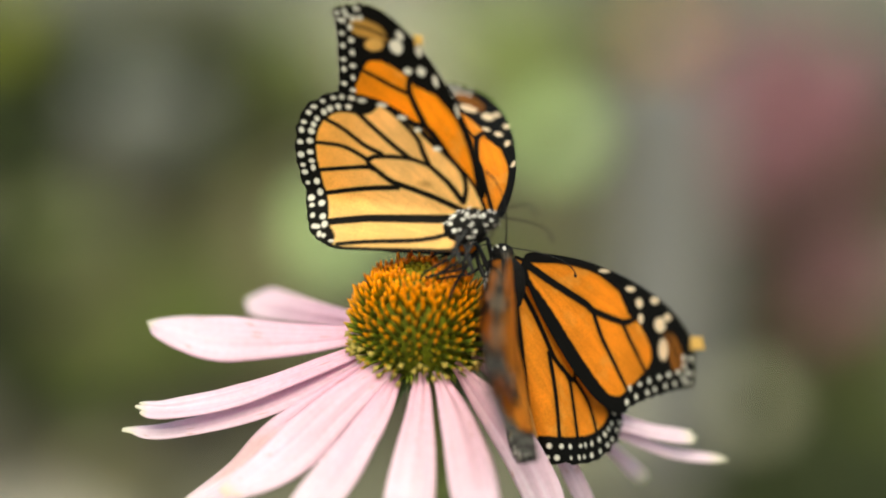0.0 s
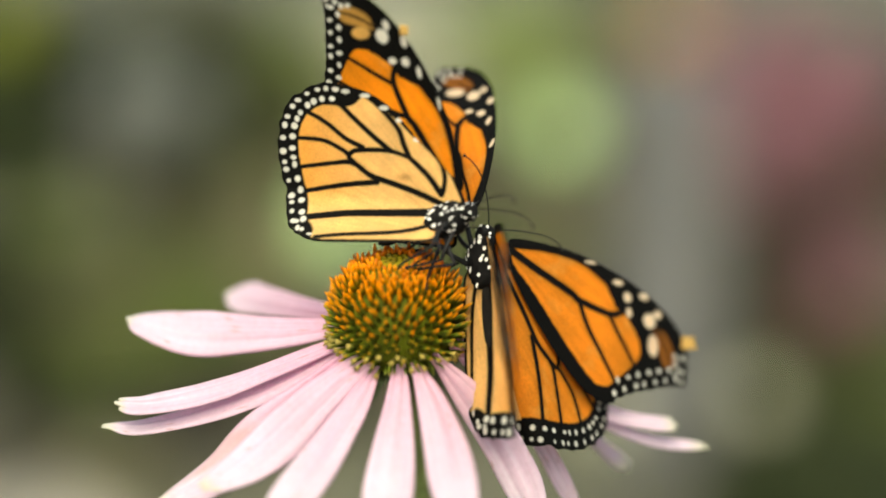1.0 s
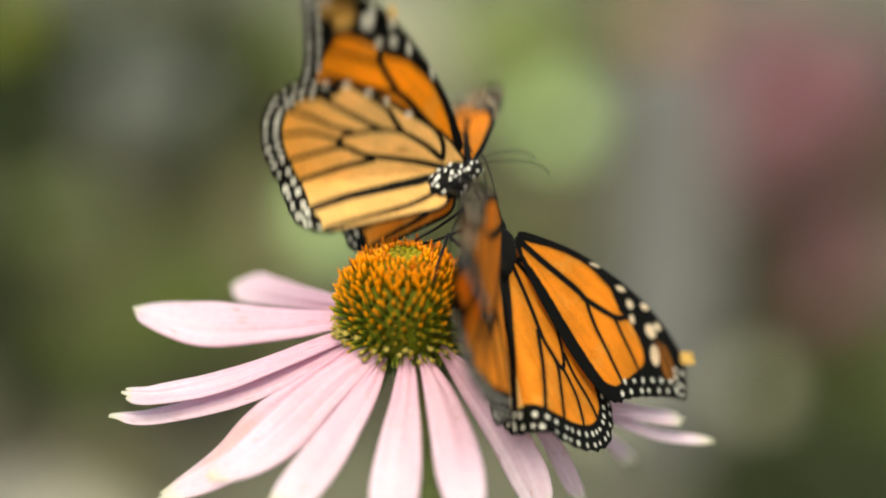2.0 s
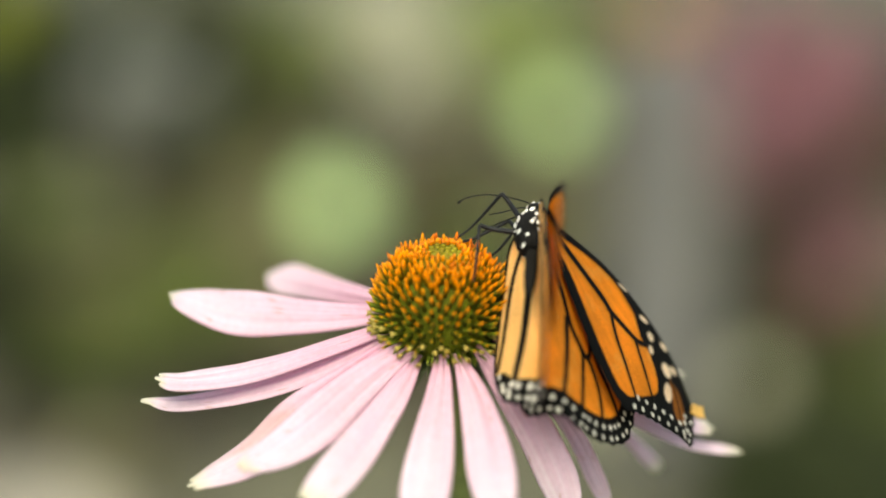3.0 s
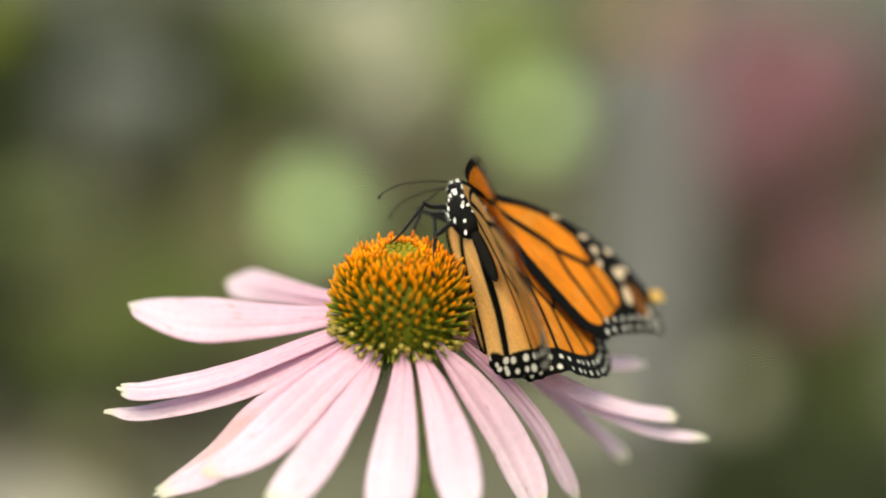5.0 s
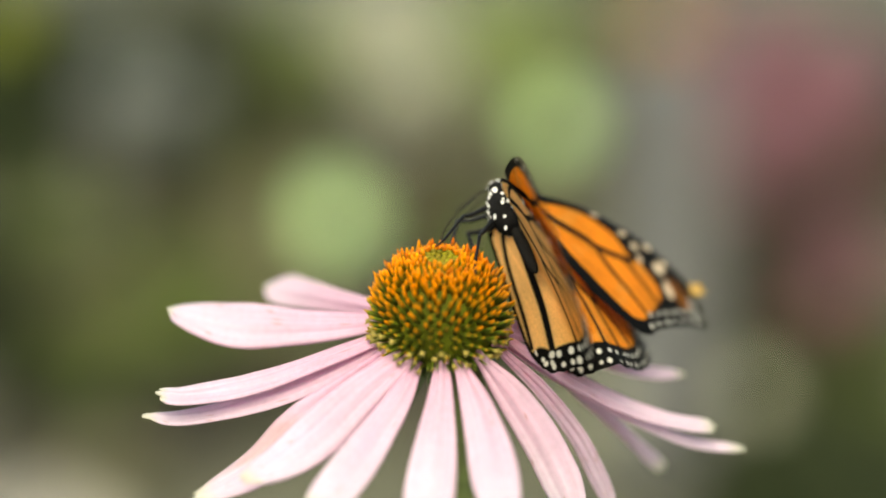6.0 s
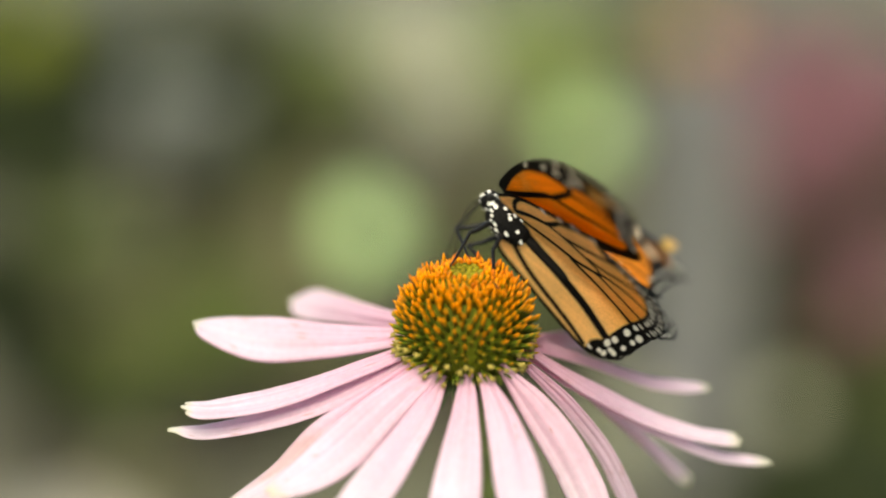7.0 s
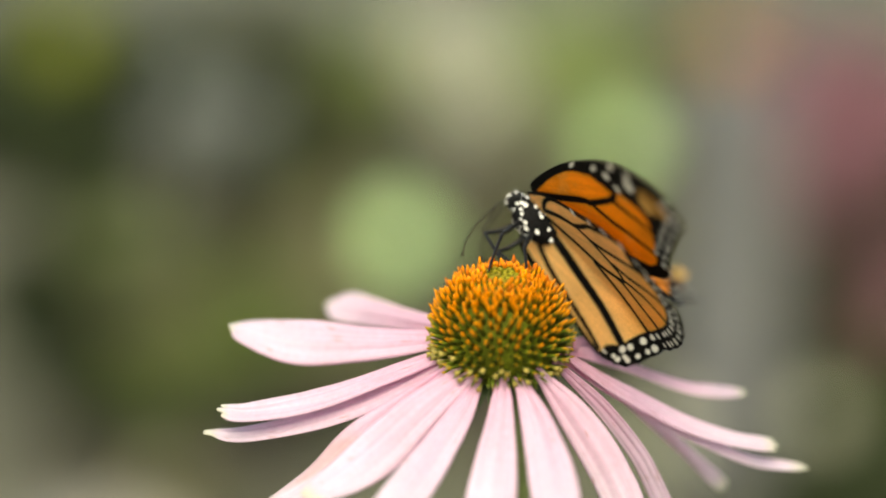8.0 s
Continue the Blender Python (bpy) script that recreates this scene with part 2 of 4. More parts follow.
def wing_mesh(name, fore, side, fold):
    """One wing: an upper and an under sheet with their own patterns, raised veins, a gentle camber and a scalloped margin."""
    outline = curve_points((FORE_EDGE if fore else HIND_EDGE) + [(FORE_EDGE if fore else HIND_EDGE)[0]], 8)[:-1]
    first, last = (8, 15) if fore else (5, 13)
    margin = outline[first * 8:last * 8 + 1]
    turn = np.arange(len(outline)) / 8
    wave = 0.016 * np.sin(turn * 2 * math.pi * 1.6) + 0.03 * np.array([noise.noise((k * 1.9, 0.4, 6.0)) + 0.6 * noise.noise((k * 5.3, 0.7, 2.0)) for k in turn])
    wave[:first * 8], wave[last * 8:] = 0, 0
    mid = outline.mean(0)
    outline = outline + (outline - mid) / np.linalg.norm(outline - mid, axis=1)[:, None] * wave[:, None]
    step = 0.021
    lo, hi = outline.min(0) - step, outline.max(0) + step
    nx, ny = np.ceil((hi - lo) / step).astype(int) + 1
    gx, gy = np.meshgrid(lo[0] + step * np.arange(nx), lo[1] + step * np.arange(ny), indexing="ij")
    pts = np.stack([gx.ravel(), gy.ravel()], 1)
    within = inside(pts, outline)
    idx = np.arange(nx * ny).reshape(nx, ny)
    quads = np.stack([idx[:-1, :-1], idx[1:, :-1], idx[1:, 1:], idx[:-1, 1:]], -1).reshape(-1, 4)
    quads = quads[within[quads].sum(1) >= 2]
    used = np.unique(quads)
    out = used[~within[used]]
    ring = np.vstack([outline, outline[:1]])
    for i in out:
        a, b = ring[:-1], ring[1:]
        d = b - a
        t = np.clip(((pts[i] - a) * d).sum(1) / ((d * d).sum(1) + 1e-12), 0, 1)
        q = a + t[:, None] * d
        pts[i] = q[np.argmin(((q - pts[i]) ** 2).sum(1))]
    remap = np.full(nx * ny, -1)
    remap[used] = np.arange(len(used))
    quads, p = remap[quads], pts[used]
    jag = 0.012 * wobble(p, 9, 3.1) + 0.008 * wobble(p, 25, 1.7)
    rim, _ = distance(p, ring)
    m_rim, _ = distance(p, margin)
    vein, heavy, dusk = np.zeros(len(p)), np.zeros(len(p)), np.zeros(len(p))
    for i, v in enumerate(FORE_VEINS if fore else HIND_VEINS):
        d, along = distance(p, curve_points(v, 6))
        w = VEIN_WIDTH_FORE[i] if fore else VEIN_WIDTH_HIND[i]
        vein = np.maximum(vein, soft(d + 0.5 * jag, w * (1 - 0.25 * along), 0.022))
        dusk = np.maximum(dusk, soft(d, w + 0.03, 0.16))
        heavy = np.maximum(heavy, soft(d + 0.5 * jag, 1.3 * w * (1 - 0.2 * along), 0.022))
    ray, reach = np.arctan2(p[:, 1] + 0.6, p[:, 0] + 0.5), np.hypot(p[:, 0], p[:, 1])
    # radial streaks put the sheen of the wing cells into their colour
    sheen_streak = np.array([noise.noise((a * 22, r * 0.8, 4.0)) + 0.6 * noise.noise((a * 60, r * 1.5, 8.0)) for a, r in zip(ray, reach)])
    rub = np.clip(wobble(p, 2.1, 9.5) * 1.6 + wobble(p, 7.0, 4.4) * 0.9 - 0.25, 0, 1)
    sheets = []
    for under in (False, True):
        if fore:
            zone = inside(p, curve_points(FORE_ZONE + [FORE_ZONE[0]], 6))
            zd, _ = distance(p, curve_points(FORE_ZONE + [FORE_ZONE[0]], 6))
            colour_in = soft(np.where(zone, zd, -zd) * -1 + 1.5 * jag, 0.0, 0.03)
            patch_line = curve_points(FORE_PATCH + [FORE_PATCH[0]], 6)
            pd, _ = distance(p, patch_line)
            patch = soft(np.where(inside(p, patch_line), -pd, pd), 0.02, 0.06)
            base = np.array((0.74, 0.255, 0.024)) if not under else np.array((0.88, 0.30, 0.020))
            cell = base[None] * (1 + 0.16 * wobble(p, 1.3, 7.0) + 0.15 * sheen_streak - 0.25 * dusk)[:, None]
            cell = cell + (np.array((0.80, 0.46, 0.12)) - cell) * 0.30 * rub[:, None]
            col = BLACK + (cell - BLACK) * colour_in[:, None]
            tan = np.array((0.34, 0.12, 0.02)) if not under else np.array((0.62, 0.33, 0.08))
            col = col + (tan - col) * (patch * (0.9 if under else 0.75))[:, None]
            spots = [(b, o, 0.84 * rb, 0.84 * ro) for b, o, rb, ro in FORE_SPOTS]
            size = 0.055 if under else 0.045
            spots += dots(margin, mid, 0.05, 0.97, 0.25, size, 0.11) + dots(margin, mid, 0.02, 0.95, 0.26, size * 1.1, 0.30)
        else:
            taper = 1 - 0.45 * np.clip((-0.1 - p[:, 1]) / 0.55, 0, 1)
            band = soft(m_rim + jag, (0.44 if under else 0.48) * taper, 0.03)
            band = np.maximum(band, soft(rim + 0.6 * jag, 0.075, 0.03))
            front, _ = distance(p, outline[2 * 8:6 * 8])
            band = np.maximum(band, soft(front + jag, 0.13, 0.03))
            base = np.array((0.86, 0.54, 0.20)) if under else np.array((0.76, 0.27, 0.028))
            cell = np.repeat(base[None], len(p), 0) * (1 + 0.12 * wobble(p, 1.5, 5.0) + 0.14 * sheen_streak - (0.12 if under else 0.25) * dusk)[:, None]
            cell = cell + (np.array((0.84, 0.55, 0.24) if under else (0.84, 0.48, 0.12)) - cell) * 0.35 * rub[:, None]
            if under:
                warm = np.clip((p[:, 0] - 1.4) / 1.5, 0, 1)[:, None] * np.clip((p[:, 1] + 0.1) / 0.5, 0, 1)[:, None]
                cell = cell + (np.array((0.84, 0.38, 0.06)) - cell) * warm * 0.8
                if side > 0:
                    # a rubbed brown smudge in the cell
                    smudge = np.clip(1.1 - np.hypot((p[:, 0] - 0.80) / 0.22, (p[:, 1] - 0.66) / 0.11) + 8 * jag, 0, 1)[:, None]
                    cell = cell + (np.array((0.30, 0.13, 0.03)) - cell) * smudge * 0.6
            col = cell + (BLACK - cell) * band[:, None]
            size = 0.062 if under else 0.046
            spots = dots(margin, mid, 0.02, 0.99, 0.235, size * 0.95, 0.11) + dots(margin, mid, 0.05, 0.95, 0.25, size * 1.05, 0.31)
            spots += [(0.50, 1.42, 0.09, 0.05), (0.86, 1.80, 0.07, 0.05), (1.17, 2.04, 0.1, 0.05), (1.55, 2.28, 0.11, 0.045), (1.95, 2.36, 0.09, 0.05), (2.95, -0.34, 0.06, 0.05), (2.80, -0.52, 0.05, 0.045), (2.62, -0.62, 0.06, 0.03)] if under else []
        thick = vein if fore else heavy
        col = col + (BLACK - col) * np.clip(thick, 0, 1)[:, None]
        for i, (b, o, rb, ro) in enumerate(spots):
            pale = TAN if fore and under and i == 6 else CREAM if fore and not under and i < len(FORE_SPOTS) else WHITE
            near = (abs(p[:, 0] - b) < 0.4) & (abs(p[:, 1] - o) < 0.4)
            q = p[near]
            e = np.sqrt(((q[:, 0] - b) / rb) ** 2 + ((q[:, 1] - o) / ro) ** 2)
            w = soft(e + jag[near] * 6, 1.0, 0.30)
            col[near] += (pale - col[near]) * w[:, None]
        sheets.append(col)
    span = p[:, 1] / 4.0
    z = 0.10 * np.sin(np.clip(span, 0, 1) * math.pi) - 0.18 * np.clip(span - 0.55, 0, 1) ** 2 + 0.03 * wobble(p, 0.9, 2.2)
    z = z + 0.010 * vein + (0.10 if fore else -0.04)
    half = 0.006 * np.clip(rim / 0.05, 0.15, 1)
    p = p.copy()
    if not fore:
        # the inner part of the hindwing bends down round the abdomen
        line, bend, radius = 0.1 + 0.1 * p[:, 0], radians(fold), 0.25
        u = np.maximum(line - p[:, 1], 0)
        a, rest = np.minimum(u / radius, bend), np.maximum(u - radius * bend, 0)
        z = z - (radius * (1 - np.cos(a)) + rest * math.sin(bend))
        p[:, 1] = np.where(u > 0, line - radius * np.sin(a) - rest * math.cos(bend), p[:, 1])
    verts, faces = [], []
    n = len(p)
    top = np.stack([side * p[:, 1], -p[:, 0], z + half], 1) * CM
    bot = np.stack([side * p[:, 1], -p[:, 0], z - half], 1) * CM
    up = quads[:, ::-1] if side > 0 else quads
    # (back, out) to (x, -y) turns the faces over, so the order is set by the side
    a, b, c = top[up[0][0]], top[up[0][1]], top[up[0][2]]
    if np.cross(b - a, c - a)[2] < 0:
        up = up[:, ::-1]
    faces = np.vstack([up, up[:, ::-1] + n])
    return mesh_from(name, np.vstack([top, bot]), faces, np.vstack([sheets[0], sheets[1]]))


WING_CACHE = {}


def wing(fore, side, fold):
    key = (fore, side, 0 if fore else fold)
    if key not in WING_CACHE:
        WING_CACHE[key] = wing_mesh("forewing" if fore else "hindwing", fore, side, fold)
    return WING_CACHE[key]


FORE_HINGE, HIND_HINGE = (0.280, 0.451, 0.150), (0.120, 0.011, 0.130)
THORAX = [(-0.52, 0.02), (-0.45, 0.20), (-0.25, 0.30), (0.0, 0.345), (0.22, 0.32), (0.36, 0.25), (0.43, 0.15), (0.46, 0.02)]
HEAD_SHAPE = [(0.34, 0.02), (0.38, 0.14), (0.48, 0.20), (0.58, 0.185), (0.66, 0.12), (0.70, 0.02)]
BELLY = [(-0.40, 0.04), (-0.5, 0.095), (-0.8, 0.11), (-1.1, 0.105), (-1.35, 0.09), (-1.5, 0.06), (-1.58, 0.012)]


def bumpy(profile, sides, squash, amount, seed):
    line = curve_points(profile, 5)
    verts, faces = revolve([(y * CM, max(r, 0.004) * CM) for y, r in line], sides, squash)
    out = []
    for v in verts:
        k = 1 + amount * noise.noise((v[0] * 2200 + seed, v[1] * 2200, v[2] * 2200))
        out.append((v[0] * k, v[1], v[2] * k))
    return out, faces


def on_body(profile, y, a, squash):
    line = curve_points(profile, 5)
    r = np.interp(y, line[:, 0], line[:, 1])
    return Vector((r * math.cos(a), y, r * math.sin(a) * squash)), Vector((math.cos(a), 0, math.sin(a) / squash)).normalized()


def spots_mesh(name, profile, squash, count, ys, sizes, seed, sides_only):
    """Flat oval scale patches that sit on the fur."""
    rng = random.Random(seed)
    verts, faces, placed = [], [], []
    tries = 0
    while len(placed) < count and tries < 4000:
        tries += 1
        y, a = rng.uniform(*ys), rng.uniform(0, 2 * math.pi)
        if sides_only and math.sin(a) > 0.62:
            continue
        c, nrm = on_body(profile, y, a, squash)
        size = rng.uniform(*sizes)
        if any((c - q).length < (size + s) * 1.22 for q, s in placed):
            continue
        placed.append((c, size))
        u = nrm.cross(Vector((0, 1, 0.2))).normalized()
        w = nrm.cross(u)
        stretch = rng.uniform(1.0, 1.6)
        k0 = len(verts)
        verts.append((c + nrm * 0.024) * CM)
        for k in range(10):
            b = 2 * math.pi * k / 10
            q = c + size * (math.cos(b) * u + stretch * math.sin(b) * w) + nrm * 0.008
            verts.append(q * CM)
        faces += [(k0, k0 + 1 + k, k0 + 1 + (k + 1) % 10) for k in range(10)]
    return mesh_from(name, verts, faces)


FEMUR, SHIN = 0.72, 1.15
BODY_CACHE = {}


def limb_mesh(name, length, r0, r1, bend):
    pts = curve_points([(0, 0, 0), (bend * 0.6, length * 0.35, 0), (bend, length * 0.7, 0), (0, length, 0)], 6)
    n = len(pts)
    v, f = tube(pts * CM, [(r0 + (r1 - r0) * i / (n - 1)) * CM for i in range(n)], 8)
    return mesh_from(name, v, f)


def antenna_mesh(name):
    pts = curve_points([(0, 0, 0), (0.02, 0.5, 0.10), (0.02, 1.0, 0.12), (0.0, 1.35, 0.02), (0.0, 1.48, -0.10)], 8)
    n = len(pts)
    r = [0.012 + (0.020 if i > n * 0.86 else 0.0) * min(1, (i - n * 0.86) / 3) for i in range(n)]
    v, f = tube(pts * CM, [q * CM for q in r], 7)
    return mesh_from(name, v, f)


def flap_mesh(b, o, size):
    """A curled scrap of wing that hangs from a torn edge."""
    verts, faces, n = [], [], 6
    for i in range(n):
        for k in range(n):
            u, v = i / (n - 1), k / (n - 1)
            verts.append(Vector((o + size * (u - 0.2) * (1 - 0.3 * v), -b + size * (v - 0.5) * 0.9, 0.1 + 0.35 * size * u * u + 0.04 * noise.noise((u * 4, v * 4, b)))) * CM)
    faces = [(i * n + k, (i + 1) * n + k, (i + 1) * n + k + 1, i * n + k + 1) for i in range(n - 1) for k in range(n - 1)]
    return mesh_from("torn_flap", verts, faces, np.array([(0.62, 0.40, 0.13)] * len(verts)))


def butterfly(label, scale, torn, fold):
    """Body in its own space: x right, y towards the head, z the back."""
    ob = new("butterfly")
    ob.scale = (scale,) * 3
    ob.empty_display_size = 0.01
    tagged(ob, label, "butterfly", "butterflies on the flower")
    if not BODY_CACHE:
        BODY_CACHE["thorax"] = mesh_from("thorax", *bumpy(THORAX, 40, 1.05, 0.10, 1))
        BODY_CACHE["head"] = mesh_from("head", *bumpy(HEAD_SHAPE, 32, 0.95, 0.08, 2))
        BODY_CACHE["abdomen"] = mesh_from("abdomen", *bumpy(BELLY, 32, 1.0, 0.05, 3))
        BODY_CACHE["spots"] = spots_mesh("white_spots", THORAX, 1.05, 44, (-0.46, 0.46), (0.020, 0.042), 5, True)
        BODY_CACHE["dense"] = spots_mesh("white_spots", THORAX, 1.05, 52, (-0.46, 0.46), (0.020, 0.046), 8, True)
        BODY_CACHE["face"] = spots_mesh("white_spots", HEAD_SHAPE, 0.95, 14, (0.38, 0.67), (0.020, 0.036), 6, False)
        BODY_CACHE["belly"] = spots_mesh("white_spots", BELLY, 1.0, 40, (-1.5, -0.5), (0.018, 0.03), 7, True)
        BODY_CACHE["antenna"] = antenna_mesh("antenna")
        BODY_CACHE["femur"] = limb_mesh("femur", FEMUR, 0.055, 0.036, 0.05)
        BODY_CACHE["shin"] = limb_mesh("shin", SHIN, 0.034, 0.018, 0.08)
        eye = bmesh.new()
        bmesh.ops.create_uvsphere(eye, u_segments=20, v_segments=12, radius=0.085 * CM)
        BODY_CACHE["eye"] = bpy.data.meshes.new("eye")
        eye.to_mesh(BODY_CACHE["eye"])
        eye.free()
        BODY_CACHE["tongue"] = mesh_from("proboscis", *tube(curve_points([(0, 0.64, -0.06), (0, 0.70, -0.3), (0, 0.62, -0.6), (0, 0.58, -0.85)], 6) * CM, [0.012 * CM] * 19, 6))
    parts = {}
    thorax = part("thorax", BODY_CACHE["thorax"], M_BODY, ob, "black furry thorax with white spots")
    part("white_spots", BODY_CACHE["dense" if scale == 1.0 else "spots"], M_SPOT, thorax)
    head = part("head", BODY_CACHE["head"], M_BODY, ob, "black head with white spots")
    part("white_spots", BODY_CACHE["face"], M_SPOT, head)
    for s in (-1, 1):
        e = part("eye", BODY_CACHE["eye"], M_LIMB, head, "shiny black eye")
        e.matrix_basis = pose(s * 0.12 * CM, 0.54 * CM, 0.03 * CM)
    part("proboscis", BODY_CACHE["tongue"], M_LIMB, head)
    belly = part("abdomen", BODY_CACHE["abdomen"], M_BELLY, ob, "slender grey-black abdomen")
    part("white_spots", BODY_CACHE["belly"], M_SPOT, belly)
    for s, key in ((1, "right"), (-1, "left")):
        parts["fore", s] = part("forewing", wing(True, s, 0), M_WING, ob, "orange forewing with black veins and white spots")
        parts["hind", s] = part("hindwing", wing(False, s, fold[0 if s < 0 else 1]), M_WING, ob, "orange hindwing, buff below, with black veins")
        parts["antenna", s] = part("antenna", BODY_CACHE["antenna"], M_LIMB, ob, "thin black clubbed antenna")
        for i in (0, 1):
            parts["femur", s, i] = part("femur", BODY_CACHE["femur"], M_LIMB, ob, "black upper leg")
            parts["shin", s, i] = part("shin", BODY_CACHE["shin"], M_LIMB, ob, "thin black lower leg")
    b, o, size = torn
    flap = part("torn_flap", flap_mesh(b, o, size), M_WING, parts["fore", 1], "curled buff scrap of torn wing")
    mod = flap.modifiers.new("thickness", "SOLIDIFY")
    mod.thickness = 0.0002
    return ob, parts


sitter, sitter_parts = butterfly("orange and black butterfly with torn wing tips clinging to the coneflower", 1.0, (1.45, 4.18, 0.26), (45, 110))
visitor, visitor_parts = butterfly("orange and black butterfly that takes off from the coneflower", 0.88, (0.62, 3.35, 0.2), (45, 45))


# ---------------- coneflower ----------------
flower = tagged(new("coneflower"), "pale pink coneflower with an orange and green spiny cone", "flower")
flower.location = (0, 0, 0)
# the cone is nodding a little out of the upright; its crown is dished
CONE_TILT = pose(0, 0, 0, 9, 0, 0)
DOME = curve_points([(0.02, 0.84), (0.20, 0.97), (0.47, 1.02), (0.76, 1.0), (1.03, 0.93), (1.27, 0.79), (1.46, 0.64), (1.60, 0.48), (1.66, 0.37), (1.665, 0.28), (1.645, 0.17), (1.635, 0.02)], 12)
CORE = [(-0.30, 0.3), (-0.2, 0.6), (-0.08, 0.76)] + [tuple(q) for q in DOME]
head = part("flower_head", mesh_from("flower_head", *revolve([(y * CM, r * CM) for y, r in CORE], 48)), M_CONE, flower, "domed green and orange seed cone")
head.data.transform(CONE_TILT @ pose(0, 0, 0, 90, 0, 0))


def spine_mesh(name, length, r, low, mid, high, tilt):
    """A tapering bristle with a swollen tip."""
    pts = [(0, 0, -0.04), (0, 0, length * 0.45), (tilt * 0.3, 0, length * 0.72), (tilt * 0.7, 0, length * 0.90), (tilt, 0, length)]
    v, f = tube(np.array(pts) * CM, [r * 1.3 * CM, r * 1.08 * CM, r * 0.92 * CM, r * 0.55 * CM, r * 0.12 * CM], 6)
    cols = np.repeat(np.array([low, low, mid, high, high], float), 6, axis=0)
    return mesh_from(name, v, f, cols)


def floret_mesh(name, length, r, low, mid, high, lobes):
    """An opened disc floret: a green tube that ends in a small star of pale lobes round a dark throat."""
    v, f = tube(np.array([(0, 0, -0.04), (0, 0, length * 0.6), (0, 0, length)]) * CM, [r * 0.9 * CM, r * 0.9 * CM, r * 1.25 * CM], 6)
    v, f = [np.array(q) for q in v], list(f)
    cols = [low] * 6 + [mid] * 6 + [high] * 6
    for k in range(lobes):
        a = 2 * math.pi * (k + 0.2) / lobes
        d, e = np.array((math.cos(a), math.sin(a), 0)), np.array((-math.sin(a), math.cos(a), 0))
        z = np.array((0, 0, length))
        k0 = len(v)
        v += [(z + d * r * 0.8 - e * r * 0.6) * CM, (z + d * r * 0.8 + e * r * 0.6) * CM, (z + d * r * 2.3 + np.array((0, 0, 0.035))) * CM, (z + d * r * 1.2 - np.array((0, 0, 0.03))) * CM]
        f += [(k0, k0 + 1, k0 + 2), (k0, k0 + 2, k0 + 3), (k0 + 1, k0 + 3, k0 + 2)]
        cols += [high] * 4
    return mesh_from(name, v, f, cols)


GREEN, OLIVE, ORANGE, STRAW = (0.12, 0.16, 0.012), (0.07, 0.09, 0.007), (0.88, 0.27, 0.004), (0.50, 0.38, 0.10)
SPINES = {
    "crown": spine_mesh("spine", 0.030, 0.048, (0.20, 0.17, 0.006), (0.28, 0.22, 0.008), (0.30, 0.25, 0.010), 0.0),
    "ring": spine_mesh("spine", 0.09, 0.033, (0.66, 0.22, 0.004), (0.80, 0.25, 0.004), ORANGE, 0.0),
    "top": spine_mesh("spine", 0.16, 0.030, (0.48, 0.17, 0.004), (0.78, 0.23, 0.004), ORANGE, 0.02),
    "upper": spine_mesh("spine", 0.26, 0.036, (0.20, 0.13, 0.005), (0.74, 0.21, 0.004), ORANGE, 0.04),
    "middle": spine_mesh("spine", 0.34, 0.037, (0.075, 0.095, 0.007), (0.50, 0.19, 0.006), (0.84, 0.28, 0.006), 0.04),
    "lower": spine_mesh("spine", 0.33, 0.034, OLIVE, GREEN, (0.52, 0.27, 0.012), 0.03),
    "floret": floret_mesh("floret", 0.27, 0.030, OLIVE, (0.14, 0.16, 0.016), STRAW, 5),
    "skirt": spine_mesh("spine", 0.30, 0.024, OLIVE, GREEN, (0.20, 0.22, 0.03), -0.04),
}
# number that would cover the whole cone, and the zone (height in cm) that is set with that density
SPINE_SETS = [(1050, 1.28, 9.0), (540, 0.30, 1.28), (700, -9.0, 0.30)]


def spine_kind(h, r, rng):
    mixed = h + rng.uniform(-0.10, 0.10)
    if r < 0.30:
        return "crown"
    if r < 0.58 and h > 1.4:
        return "ring"
    if mixed > 1.42:
        return "top"
    if mixed > 1.10:
        return "upper"
    if mixed > 0.70:
        return "middle"
    if mixed > 0.42:
        return "lower"
    if mixed > 0.10:
        return "floret" if rng.random() < 0.6 else "lower"
    return "skirt"


